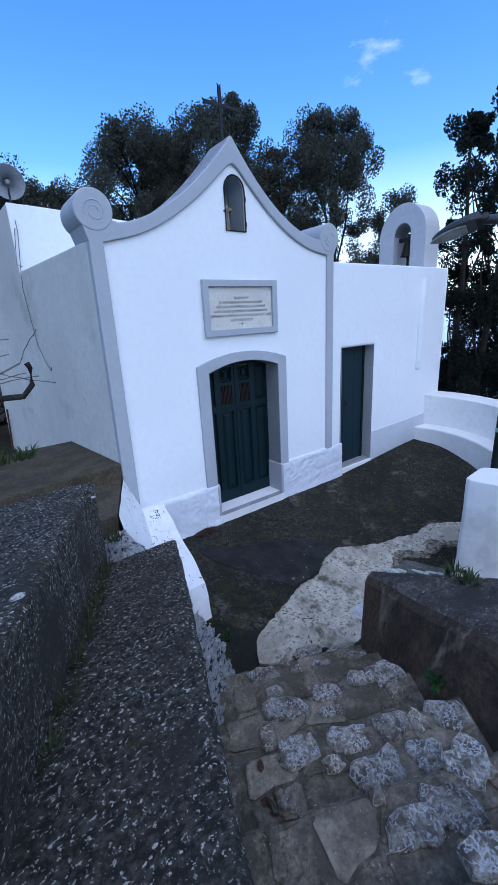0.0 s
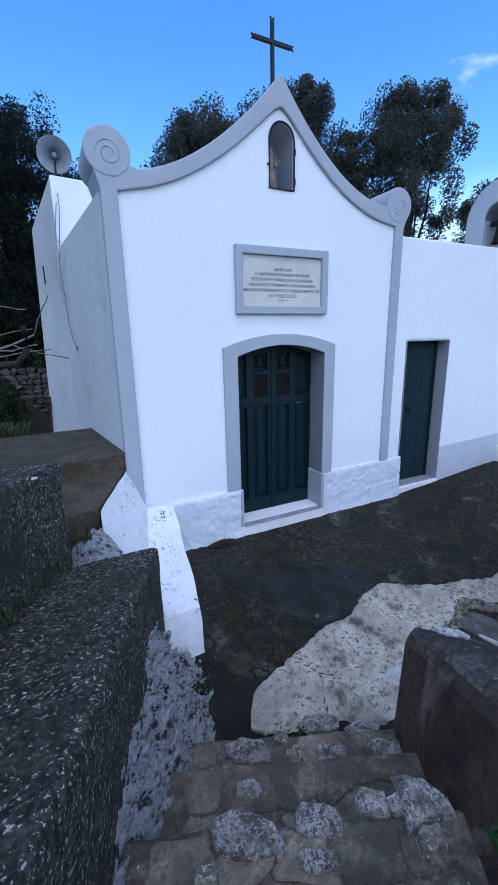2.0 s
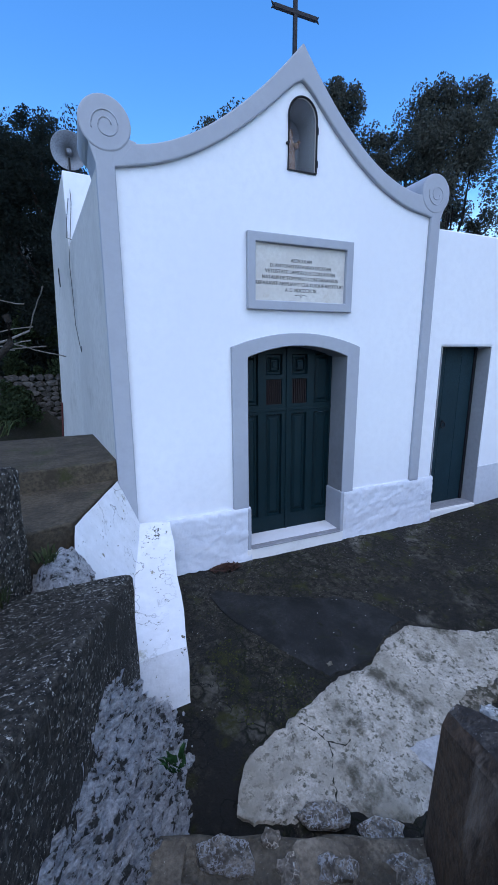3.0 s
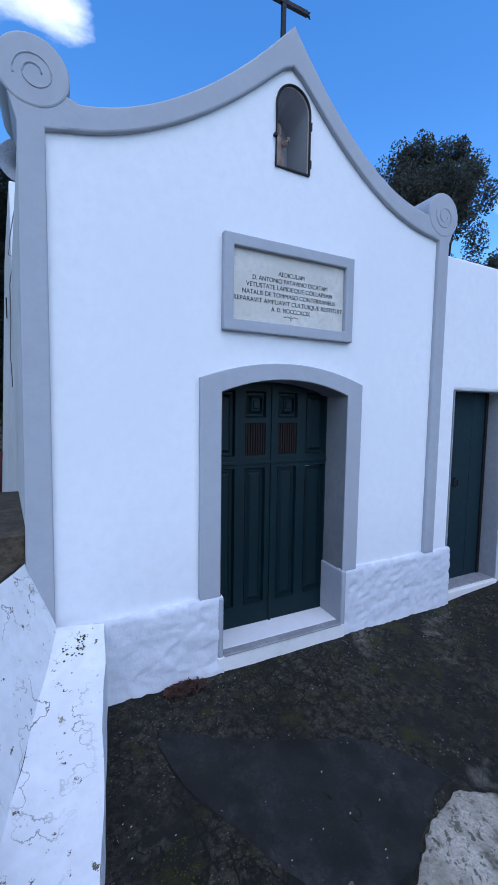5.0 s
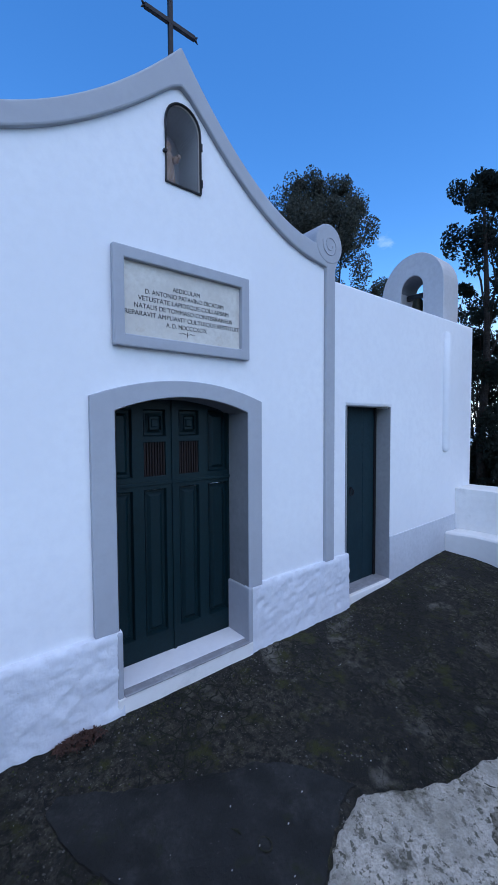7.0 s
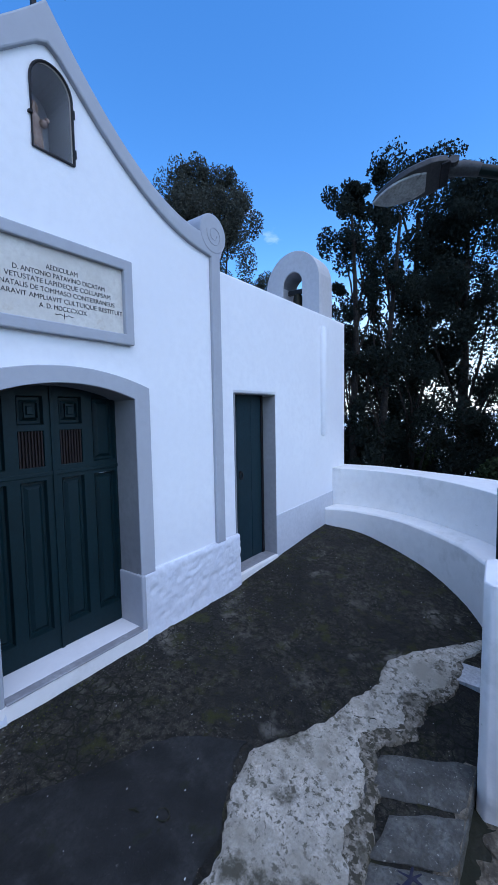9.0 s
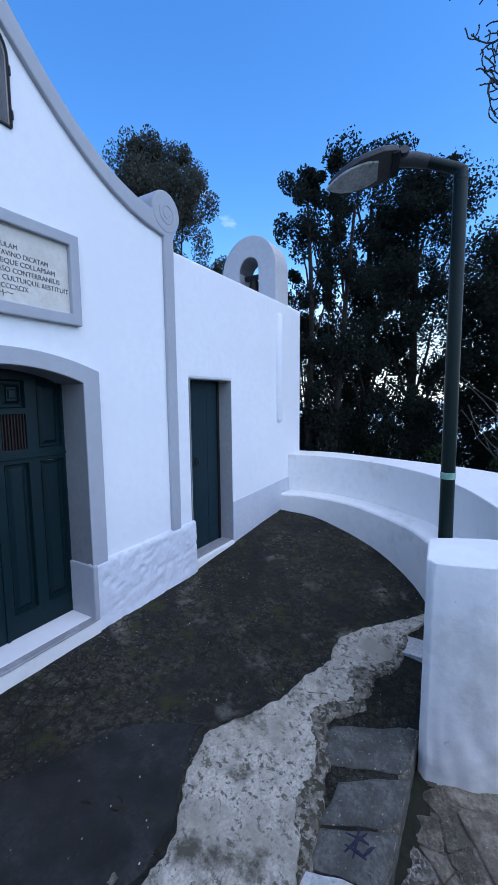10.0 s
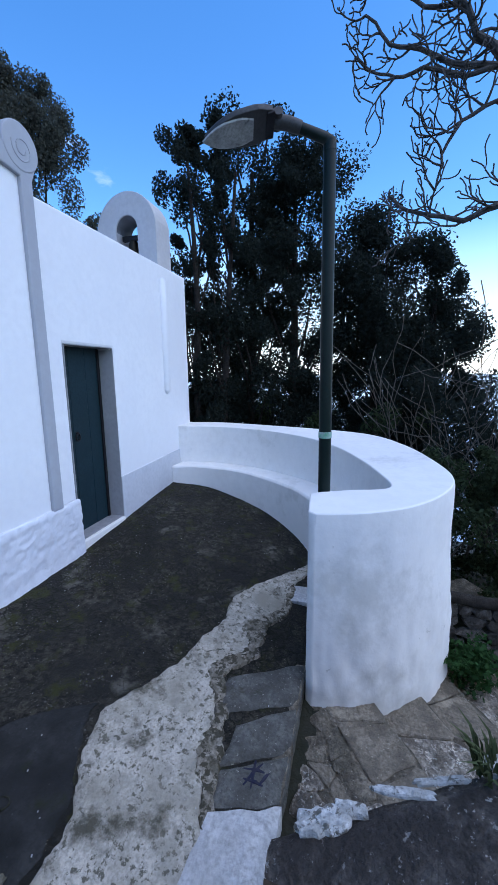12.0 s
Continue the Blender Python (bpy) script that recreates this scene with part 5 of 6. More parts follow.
part("ledge_end", loft((EDG_B, MID_B), ((-1.45, -1.33, -0.40), (-1.85, -1.36, -0.40)), 8, 8, 0.012), WHITE_STAINED, wb, smooth=True)

# rubble fillet at the parapet's foot
bm = bmesh.new()
g = []
n, m = 150, 44
for i in range(n + 1):
    y = -1.34 - 1.50 * i / n
    col = []
    wdt = 0.38 * (0.25 + 0.75 * math.sin(math.pi * min(1.0, 0.12 + i / n)) ** 0.7)
    for k in range(m + 1):
        t = k / m
        x = PE(y) - 0.04 + wdt * t
        z = (-0.10 + 0.60 * step01(0.25 + i / n * 2.2)) * (1 - t) ** 1.3 + t * (ground(x, max(y, -2.3)) - 0.03 + max(0.0, (-2.2 - y)) * 0.42)
        p = Vector((x, y, z))
        kk = 0.050 * noise.noise(p * 6) + 0.058 * noise.noise(p * 14) + 0.050 * noise.noise(p * 30) + 0.016 * noise.noise(p * 66)
        col.append(bm.verts.new(p + Vector((kk, 0.4 * kk, kk))))
    g.append(col)
for i in range(n):
    for k in range(m):
        bm.faces.new((g[i][k], g[i + 1][k], g[i + 1][k + 1], g[i][k + 1]))
finish("rubble_fillet", bm, RUBBLE, True, label="pale lichened rubble and mortar heaped at the parapet's foot", category="rubble", kind="structure")
bm = bmesh.new()
bmesh.ops.create_grid(bm, x_segments=46, y_segments=46, size=0.5)
for v in bm.verts:
    x, y = v.co.x, v.co.y
    h = 0.16 * max(0.0, 1 - (x * x + y * y) * 4)
    p = Vector((-2.10 + x * 0.34, -1.02 + y * 0.60, 0.60 + h))
    p.z += 0.06 * noise.noise(p * 7) + 0.03 * noise.noise(p * 18) + 0.02 * noise.noise(p * 40)
    v.co = p
finish("rubble_heap", bm, RUBBLE, True, label="pale rough rubble behind the parapet's end", category="rubble", kind="structure")

# lower path with its own steps down
lpth = thing("lower_path", "rough stone path with steps going down past the pier", "path", kind="structure")
PE_, PN_ = Vector((0.855, 0.519, 0)), Vector((0.519, -0.855, 0))
path_at = lambda z: (lambda a, b: tuple(PE_ * a + PN_ * b + Vector((0, 0, z))))
in_path = lambda x, y: BE(y) + BW(y) - 0.05 < x < 2.2 and -5.4 < y < -2.36
for i, (n0, n1, z) in enumerate(((1.55, 2.95, -0.545), (2.95, 3.38, -0.66), (3.38, 3.80, -0.79), (3.80, 4.25, -0.93), (4.25, 5.6, -1.08))):
    bm = bmesh.new()
    g = []
    for k in range(31):
        a = -2.9 + 4.3 * k / 30
        col = []
        for j in range(15):
            b = n0 - 0.03 + (n1 - n0 + 0.03) * j / 14 + (0.025 * noise.noise((a * 5, i, 2)) if j == 14 else 0)
            p = PE_ * a + PN_ * b
            col.append(bm.verts.new((p.x, p.y, z + 0.012 * noise.noise((p.x * 5, p.y * 5, i)) + 0.006 * noise.noise((p.x * 15, p.y * 15, i)))))
        p = PE_ * a + PN_ * (n1 + 0.01)
        col.append(bm.verts.new((p.x, p.y, z - 0.3)))
        g.append(col)
    for k in range(30):
        for j in range(15):
            bm.faces.new((g[k][j], g[k + 1][j], g[k + 1][j + 1], g[k][j + 1]))
    part("step", bm, MORTAR, lpth, "rough mortar tread", smooth=True)
    # small broken stones towards the terrace, larger smooth flags further out
    if i == 0:
        crazy_paving(lpth, path_at(z), -2.6, 0.6, 1.95, 2.62, 0.15, 0.14, in_path, rp, (COBBLE_DARK, MORTAR, MORTAR, MORTAR, SMOOTHFLAG), 0.010, 0.012, 0.40)
        crazy_paving(lpth, path_at(z), -2.6, 0.6, 2.62, 2.95, 0.42, 0.34, in_path, rp, (SMOOTHFLAG,), 0.014, 0.012)
    elif i < 4:
        crazy_paving(lpth, path_at(z), -2.6, 0.6, n0, n1 - 0.01, 0.46, 0.42, in_path, rp, (SMOOTHFLAG, SMOOTHFLAG, COBBLE_DARK), 0.014, 0.014)
for x, y in ((0.30, -2.45), (0.18, -2.60)):
    ob = part("cobble", cobble(rs, 0.20, 0.16, 0.035), COBBLE_DARK, lpth)
    ob.matrix_basis = Matrix.Translation((x, y, -0.545)) @ pose(0, 0, 0, 0, 0, rs.uniform(0, 90))

# dark strip added for the shadow in the damp gap below the kerb
bm = bmesh.new()
rows_ = [[bm.verts.new((x, -2.325 - q * 0.05 * (1 + 0.7 * noise.noise((x * 7, q, 4.0))), -0.520 - 0.012 * q + 0.012 * noise.noise((x * 16, q * 3, 1.0)))) for q in range(3)] for x in np.linspace(-0.40, 1.45, 75)]
for a, b in zip(rows_, rows_[1:]):
    for q in range(2):
        bm.faces.new((a[q], a[q + 1], b[q + 1], b[q]))
part("soil_seam", bm, SOIL, lpth, "dark strip for the shadow in the damp gap along the kerb", smooth=True)

# ---- ground, sea and dry-stone walls ----
def terrain(x, y):
    z = -1.9 + 2.5 * step01((y - 4.9) / 2.4) * step01((4.5 - x) / 3) + 2.4 * step01((-x - 2.6) / 0.8) * step01((7 - y) / 2) * (1 - step01((y - 4.9) / 2.4))
    z += 0.30 * max(0.0, y - 8.5) * step01((4 - x) / 8) + 0.10 * max(0.0, -y - 8)
    z -= 0.42 * max(0.0, x - 6)
    z += 0.10 * noise.noise((x * 0.8, y * 0.8, 0))
    return max(min(z, 60.0), -46.0)


bm = bmesh.new()
K = 90
axis = [math.sinh(5.6 * (2 * i / K - 1)) / math.sinh(5.6) * 3000 for i in range(K + 1)]
g = [[bm.verts.new((x + 0.5, y + 2.0, terrain(x + 0.5, y + 2.0))) for y in axis] for x in axis]
for i in range(K):
    for k in range(K):
        bm.faces.new((g[i][k], g[i + 1][k], g[i + 1][k + 1], g[i][k + 1]))
finish("ground", bm, SOIL, True, label="dark leaf-strewn soil of the wooded hillside", category="ground", kind="structure")
bm = bmesh.new()
vs = [bm.verts.new(p) for p in ((30, -4500, -38), (4500, -4500, -38), (4500, 4500, -38), (30, 4500, -38))]
bm.faces.new(vs)
finish("water", bm, SEA, label="blue sea far below the hillside, haze and reflection put into its colour", category="sea", kind="structure")


def dry_wall(name, origin, along, length, z0, z1, seed, label, size=0.2, face=None):
    """A rubble wall of single stones before a dark core."""
    r = random.Random(seed)
    o, a = Vector(origin), Vector(along).normalized()
    nrm = Vector((a.y, -a.x, 0)) if face is None else Vector(face)
    w = thing(name, label, "wall", kind="structure")
    bm = boxed(0, length, -0.34, -0.05, z0, z1 - 0.06)
    bm.transform(Matrix(((a.x, nrm.x, 0, o.x), (a.y, nrm.y, 0, o.y), (0, 0, 1, 0), (0, 0, 0, 1))))
    part("core", bm, SOIL, w)
    z = z0
    while z < z1:
        h = size * r.uniform(0.55, 0.8)
        s = r.uniform(-0.1, 0)
        while s < length:
            wd = size * r.uniform(0.7, 1.5)
            bm = stone(r, wd, h * 1.05, size * 0.55, 8)
            ob = part("stone", bm, DRYSTONE, w)
            m3 = Matrix(((a.x, 0, nrm.x, 0), (a.y, 0, nrm.y, 0), (0, 1, 0, 0), (0, 0, 0, 1)))
            p = o + a * (s + wd / 2) + nrm * -0.10
            ob.matrix_basis = Matrix.Translation((p.x, p.y, z + h / 2)) @ m3 @ pose(0, 0, 0, r.uniform(-8, 8), r.uniform(-8, 8), r.uniform(-12, 12))
            s += wd * 0.98
        z += h * 0.96
    return w


dry_wall("rubble_wall_back", (-4.6, 7.1, 0), (1, 0, 0), 3.3, 0.35, 1.35, 3, "dry rubble wall under the dark trees", 0.19)
dry_wall("rubble_wall_lower", (2.28, -3.25, 0), (0, -1, 0), 2.4, -1.7, -0.45, 4, "dark rubble wall below the pier, overgrown", 0.18, face=(-1, 0, 0))
lg = thing("fallen_log", "grey weathered log lying on the rubble wall", "log")
part("log", tube([(2.34, -3.30, -0.36), (2.30, -3.7, -0.40), (2.32, -4.2, -0.42), (2.30, -5.2, -0.47)], (0.045, 0.055, 0.05, 0.06), 9), BARK, lg, smooth=True)


# ---- trees ----
def leaves_mesh(name, centres, count, size, rng, material, spread=0.32, squash=0.75):
    """Many small folded leaves round clump centres, gathered to the clumps' outsides."""
    pick = rng.integers(0, len(centres), count)
    c = centres[pick]
    d = rng.normal(size=(count, 3))
    d /= np.linalg.norm(d, axis=1)[:, None]
    rad = spread * (rng.uniform(0.55, 1.45, len(centres))[np.searchsorted(np.arange(len(centres)), pick)]) * rng.uniform(0.05, 1.0, count) ** 0.5
    ax_ = rng.normal(size=(len(centres), 3)) * 0.7
    ax_[:, 2] = np.abs(ax_[:, 2]) + 0.4
    ax_ /= np.linalg.norm(ax_, axis=1)[:, None]
    along_ = (d * ax_[pick]).sum(1)[:, None]
    d = (d + ax_[pick] * along_ * 0.8) * 0.80
    p = c + d * rad[:, None] * np.array([1, 1, squash + 0.15])
    a = rng.normal(size=(count, 3))
    a[:, 2] -= 0.2
    a /= np.linalg.norm(a, axis=1)[:, None]
    b = np.cross(a, rng.normal(size=(count, 3)))
    b /= np.linalg.norm(b, axis=1)[:, None]
    s = (size * rng.uniform(0.6, 1.3, count))[:, None]
    v = np.stack([p - a * s * 0.5, p + b * s * 0.29, p + a * s * 0.5, p - b * s * 0.29], 1).reshape(-1, 3)
    me = bpy.data.meshes.new(name)
    me.vertices.add(len(v))
    me.vertices.foreach_set("co", v.ravel())
    me.loops.add(count * 4)
    me.loops.foreach_set("vertex_index", np.arange(count * 4))
    me.polygons.add(count)
    me.polygons.foreach_set("loop_start", np.arange(0, count * 4, 4))
    me.update()
    me.materials.append(material)
    return me


def tree(label, base, top, radius, low, clumps, count, size, seed, material=None, lean=(0, 0), stems=1, shape=0.8, spread=0.34):
    """An evergreen: tapered stems with limbs that end in the clumps of its crown."""
    rng = np.random.default_rng(seed)
    r = random.Random(seed)
    t = thing("tree", label, "tree", group="evergreen trees round the chapel")
    h = top - base[2]
    cs = []
    while len(cs) < clumps:
        f = r.random()
        z = low + (top - spread * 1.45 - low) * f
        ang = r.uniform(0, 2 * math.pi)
        wide = radius * (math.sin(math.pi * min(1.0, 0.16 + 0.80 * f)) ** shape) * (1.0 + 0.75 * noise.noise((math.cos(ang) * 1.3 + seed * 3.1, math.sin(ang) * 1.3, z * 0.9)))
        rr = wide * math.sqrt(r.uniform(0.02, 1.0)) * r.uniform(0.75, 1.12)
        k = (z - base[2]) / h
        cs.append((base[0] + lean[0] * k + rr * math.cos(ang), base[1] + lean[1] * k + rr * math.sin(ang), z))
    cs = np.array(cs)
    bm = bmesh.new()
    for s_ in range(stems):
        off = (r.uniform(-0.3, 0.3) * (stems > 1), r.uniform(-0.3, 0.3) * (stems > 1))
        pts = []
        for i in range(7):
            k = i / 6 * 0.86
            pts.append((base[0] + off[0] * (1 + 2 * k) + lean[0] * k + 0.08 * noise.noise((seed, k * 4, s_)), base[1] + off[1] * (1 + 2 * k) + lean[1] * k + 0.08 * noise.noise((seed + 9, k * 4, s_)), base[2] - 0.3 + (h + 0.3) * k))
        rad = 0.019 * h / (1 + 0.35 * (stems - 1))
        tube(pts, [rad * (1 - 0.8 * i / 6) for i in range(7)], 8, bm)
        for c in cs[r.randrange(3)::max(3, clumps // 22)]:
            k = max(0.12, min(0.8, (c[2] - base[2]) / h - r.uniform(0.12, 0.25)))
            i = min(5, int(k / 0.86 * 6))
            f = k / 0.86 * 6 - i
            s0 = Vector(pts[i]).lerp(Vector(pts[i + 1]), max(0.0, min(1.0, f)))
            e = Vector(c)
            mid_ = s0.lerp(e, 0.55) + Vector((r.uniform(-0.12, 0.12), r.uniform(-0.12, 0.12), r.uniform(-0.05, 0.15)))
            tube([s0, mid_, e], (rad * 0.30 * (1 - k), rad * 0.15, 0.004), 5, bm)
    part("trunk", bm, BARK, t, smooth=True)
    ob = new("crown", leaves_mesh("crown", cs, int(count * (1.9 if material is None else 1.75)), size * 0.80, rng, material or LEAF, spread))
    ob.parent = t
    return t


tree("dense dark holm oak behind the annexe wall", (4.68, 2.85, -1.8), 6.75, 1.22, 2.3, 130, 46000, 0.062, 1, shape=0.48, spread=0.27)
tree("broad dark holm oak behind the chapel", (3.0, 4.6, -1.8), 7.30, 1.5, 2.6, 140, 50000, 0.068, 2, shape=0.55, spread=0.32)
tree("tall rounded holm oak behind the chapel", (1.8, 6.4, -0.5), 7.40, 1.55, 2.8, 130, 46000, 0.072, 3, shape=0.55, spread=0.36)
tree("ragged holm oak between two others behind the chapel", (2.65, 6.2, -0.5), 7.25, 1.35, 2.8, 100, 30000, 0.070, 19, shape=0.45, spread=0.34)
tree("lower holm oak behind the chapel", (0.15, 7.6, 0.2), 6.15, 1.25, 3.0, 80, 26000, 0.072, 4, shape=0.5, spread=0.32)
tree("thin holm oak between two denser ones behind the chapel", (3.95, 3.7, -1.8), 6.45, 0.95, 2.4, 90, 26000, 0.064, 21, shape=0.45, spread=0.27)
tree("dark holm oak filling in behind the chapel", (4.3, 5.6, -1.8), 6.3, 1.3, 2.6, 90, 28000, 0.068, 17, shape=0.5, spread=0.32)
tree("pale distant tree past the annexe", (8.6, 4.0, -2.6), 6.0, 1.5, 1.6, 60, 15000, 0.08, 5, shape=0.6)
tree("slender two-stemmed tree beyond the seat wall", (5.75, 0.25, -1.7), 6.15, 0.70, 0.6, 80, 22000, 0.078, 6, LEAF_B, lean=(0.0, -0.1), stems=2, shape=0.3, spread=0.24)
tree("tall dark tree beyond the seat wall", (6.7, -0.55, -2.2), 6.70, 0.98, 0.2, 125, 34000, 0.078, 7, LEAF_B, stems=1, shape=0.36, spread=0.31)
tree("tall dark tree beyond the seat wall", (7.0, -1.35, -2.4), 6.50, 1.0, 0.2, 115, 32000, 0.078, 8, LEAF_B, stems=1, shape=0.38, spread=0.31)
tree("wide dark tree beyond the seat wall", (7.3, -2.95, -2.4), 5.10, 1.25, -0.6, 130, 46000, 0.078, 9, LEAF_B, shape=0.42, spread=0.34)
tree("wide dark tree beyond the seat wall", (7.2, -4.0, -2.4), 4.35, 1.05, -0.8, 90, 32000, 0.078, 10, LEAF_B, shape=0.45, spread=0.34)
tree("thin undergrowth tree seen against the light", (9.2, 0.9, -3.0), 3.4, 1.7, -1.5, 40, 5000, 0.09, 11, LEAF_B, shape=0.4)
tree("thin undergrowth tree seen against the light", (9.6, -1.9, -3.2), 3.0, 1.9, -1.6, 40, 5000, 0.09, 12, LEAF_B, shape=0.4)
tree("dark hillside oak beside the chapel", (-2.35, 8.5, 0.6), 7.9, 1.35, 1.3, 120, 42000, 0.08, 13, LEAF_B, shape=0.35, spread=0.40)
tree("dark hillside oak beside the chapel", (-4.1, 8.6, 0.6), 8.3, 1.6, 1.2, 110, 36000, 0.085, 14, LEAF_B, shape=0.4, spread=0.45)
tree("dark hillside oak beside the chapel", (-3.2, 10.5, 1.0), 8.2, 2.0, 1.4, 90, 26000, 0.10, 15, LEAF_B, shape=0.4, spread=0.5)
tree("dark hillside oak beside the chapel", (-0.9, 9.6, 0.8), 6.9, 1.3, 2.0, 70, 20000, 0.09, 16, LEAF_B, shape=0.5, spread=0.42)


# ---- bare trees ----
def bare_branch(bm, r, p, d, length, rad, depth, curl=0.5):
    pts, rr = [p], [rad]
    n = 6
    q = Vector(p)
    d = Vector(d).normalized()
    for i in range(n):
        d = (d + Vector((r.uniform(-1, 1), r.uniform(-1, 1), r.uniform(-1, 1) + 0.15)) * curl * 0.42).normalized()
        q = q + d * length / n
        pts.append(q.copy())
        rr.append(max(0.0055, rad * (1 - 0.72 * (i + 1) / n)))
        if depth > 0 and i > 0:
            for _ in range(2 if depth > 1 else r.choice((1, 1, 2))):
                side = (d + Vector((r.uniform(-1, 1), r.uniform(-1, 1), r.uniform(-1, 1))) * 1.1).normalized()
                bare_branch(bm, r, q.copy(), side, length * r.uniform(0.32, 0.6), rr[-1] * 0.55, depth - 1, curl * 1.15)
    rr[-1] = rr[-1] * 1.15
    tube(pts, rr, 5 if rad < 0.015 else 7, bm)


fig = thing("fig_tree", "bare grey fig tree with knotty curling twigs", "tree")
bm = tube([(3.05, -5.6, -1.6), (3.0, -5.45, 0.2), (2.9, -5.2, 1.6), (2.8, -4.9, 2.8)], (0.15, 0.12, 0.10, 0.085), 9)
part("trunk", bm, FIGBARK, fig, smooth=True)
rf = random.Random(8)
FIG_LIMBS = (((2.8, -4.9, 2.8), (2.6, -4.1, 3.05), (2.6, -3.70, 2.98), (2.6, -3.44, 2.90), (2.6, -3.17, 2.95), (2.6, -2.92, 3.06), (2.6, -2.84, 3.15)),
         ((2.85, -5.0, 2.7), (2.7, -4.2, 3.75), (2.6, -3.62, 4.06), (2.6, -3.45, 4.25), (2.6, -3.33, 4.50), (2.6, -3.20, 4.95)),
         ((2.7, -4.2, 3.75), (2.6, -3.61, 4.00), (2.6, -3.28, 4.08), (2.6, -3.04, 4.22), (2.6, -2.80, 4.30), (2.6, -2.60, 4.55)),
         ((2.6, -3.61, 4.00), (2.58, -3.38, 3.98), (2.56, -3.07, 4.05), (2.56, -2.85, 4.02), (2.56, -2.67, 4.12), (2.56, -2.53, 4.24)),
         ((2.75, -4.5, 3.3), (2.6, -3.63, 3.75), (2.6, -3.39, 3.65), (2.6, -3.24, 3.42), (2.6, -3.21, 3.15)),
         ((2.6, -3.33, 4.50), (2.6, -3.05, 4.52), (2.6, -2.80, 4.70), (2.6, -2.62, 4.95)))
for k, pts in enumerate(FIG_LIMBS):
    rad = (0.034, 0.046, 0.030, 0.022, 0.022, 0.020)[k]
    line = []
    for a, b in zip(pts, pts[1:]):
        for i in range(3):
            p = Vector(a).lerp(Vector(b), i / 3)
            line.append(p + 0.03 * noise.noise_vector(p * 5))
    line.append(Vector(pts[-1]))
    n = len(line)
    rr = [rad * (1 - 0.68 * i / n) for i in range(n)]
    bm = tube(line, rr, 8)
    for i in range(4, n):
        for _ in range(rf.choice((0, 1, 1, 2))):
            d = Vector((rf.uniform(-0.5, 0.5), rf.uniform(-0.3, 1.0), rf.uniform(-1.1, 0.7)))
            bare_branch(bm, rf, line[i].copy(), d, rf.uniform(0.20, 0.44), max(0.011, rr[i] * 0.5), 1, 1.0)
    part("limb", bm, FIGBARK, fig)

bt = thing("bare_bush", "pale leafless branches beside the chapel", "bush")
rb = random.Random(21)
bm = bmesh.new()
for a, d, ln, rad in (((-3.6, 1.0, 1.75), (1, 0.1, 0.03), 1.35, 0.028), ((-3.5, 1.4, 1.5), (0.8, 0.1, 0.55), 1.1, 0.016), ((-3.3, 1.2, 2.0), (0.8, 0.2, 0.6), 0.8, 0.013)):
    bare_branch(bm, rb, Vector(a), d, ln, rad, 1, 0.45)
tube([(-3.6, 1.0, 1.75), (-3.7, 1.0, 1.2), (-3.75, 1.0, 0.5)], (0.035, 0.045, 0.06), 8, bm)
part("branches", bm, PALEBARK, bt)
ct = thing("sawn_branch", "dark sawn branch stub curving upward", "branch")
part("stub", tube([(-3.7, 1.0, 0.4), (-3.4, 0.6, 1.5), (-2.75, 0.25, 1.86), (-2.45, 0.1, 1.87), (-2.36, 0.08, 1.97), (-2.35, 0.08, 2.12), (-2.37, 0.08, 2.17)], (0.05, 0.04, 0.03, 0.028, 0.026, 0.022, 0.026), 9), BARK, ct, smooth=True)

th = thing("bare_thicket", "thicket of leafless grey stems below the seat wall", "bush")
bm = bmesh.new()
for i in range(34):
    bare_branch(bm, rb, Vector((5.1 + rb.uniform(-0.4, 0.6), -4.0 + rb.uniform(-1.3, 1.0), -1.2)), (rb.uniform(-0.3, 0.2), rb.uniform(-0.5, 0.5), 1), rb.uniform(1.8, 3.0), 0.015, 1, 0.62)
part("stem_tangle", bm, TWIG, th)


def bush(label, boxes, count, size, seed, material=LEAF_BUSH, spread=0.22):
    r = random.Random(seed)
    cs = []
    for x0, x1, y0, y1, z0, z1 in boxes:
        for _ in range(26):
            cs.append((r.uniform(x0, x1), r.uniform(y0, y1), z0 + (z1 - z0) * r.random() ** 1.3))
    b = thing("bush", label, "bush")
    ob = new("foliage", leaves_mesh("foliage", np.array(cs), count, size, np.random.default_rng(seed), material, spread))
    ob.parent = b
    return b


bush("dark shrubs crowding outside the seat wall", [(5.3, 6.6, -3.4, 0.6, -1.8, 0.9), (4.6, 6.2, -5.6, -3.0, -1.8, 0.9)], 26000, 0.07, 31)
bush("dense dark undergrowth on the slope", [(5.2, 7.0, -5.2, -2.6, -1.6, 1.5), (6.5, 8.6, -6.4, -3.6, -2.0, 1.9)], 32000, 0.075, 35, LEAF_B, 0.34)
bush("overgrown shrubs beyond the pier", [(2.6, 4.6, -5.6, -3.9, -1.8, 0.15), (3.7, 5.4, -4.5, -3.55, -1.5, 0.55), (3.4, 5.6, -6.6, -4.4, -1.8, 0.9)], 32000, 0.06, 32)
bush("dark ivy and shrubs above the rubble wall", [(-5.0, -1.6, 7.2, 8.0, 1.2, 2.6), (-5.2, -2.9, 5.8, 7.0, 0.7, 1.3)], 16000, 0.08, 33)
bush("small green fern plant at the pier's foot", [(1.75, 2.15, -3.75, -3.45, -0.9, -0.62)], 1500, 0.05, 34, FERN, 0.12)


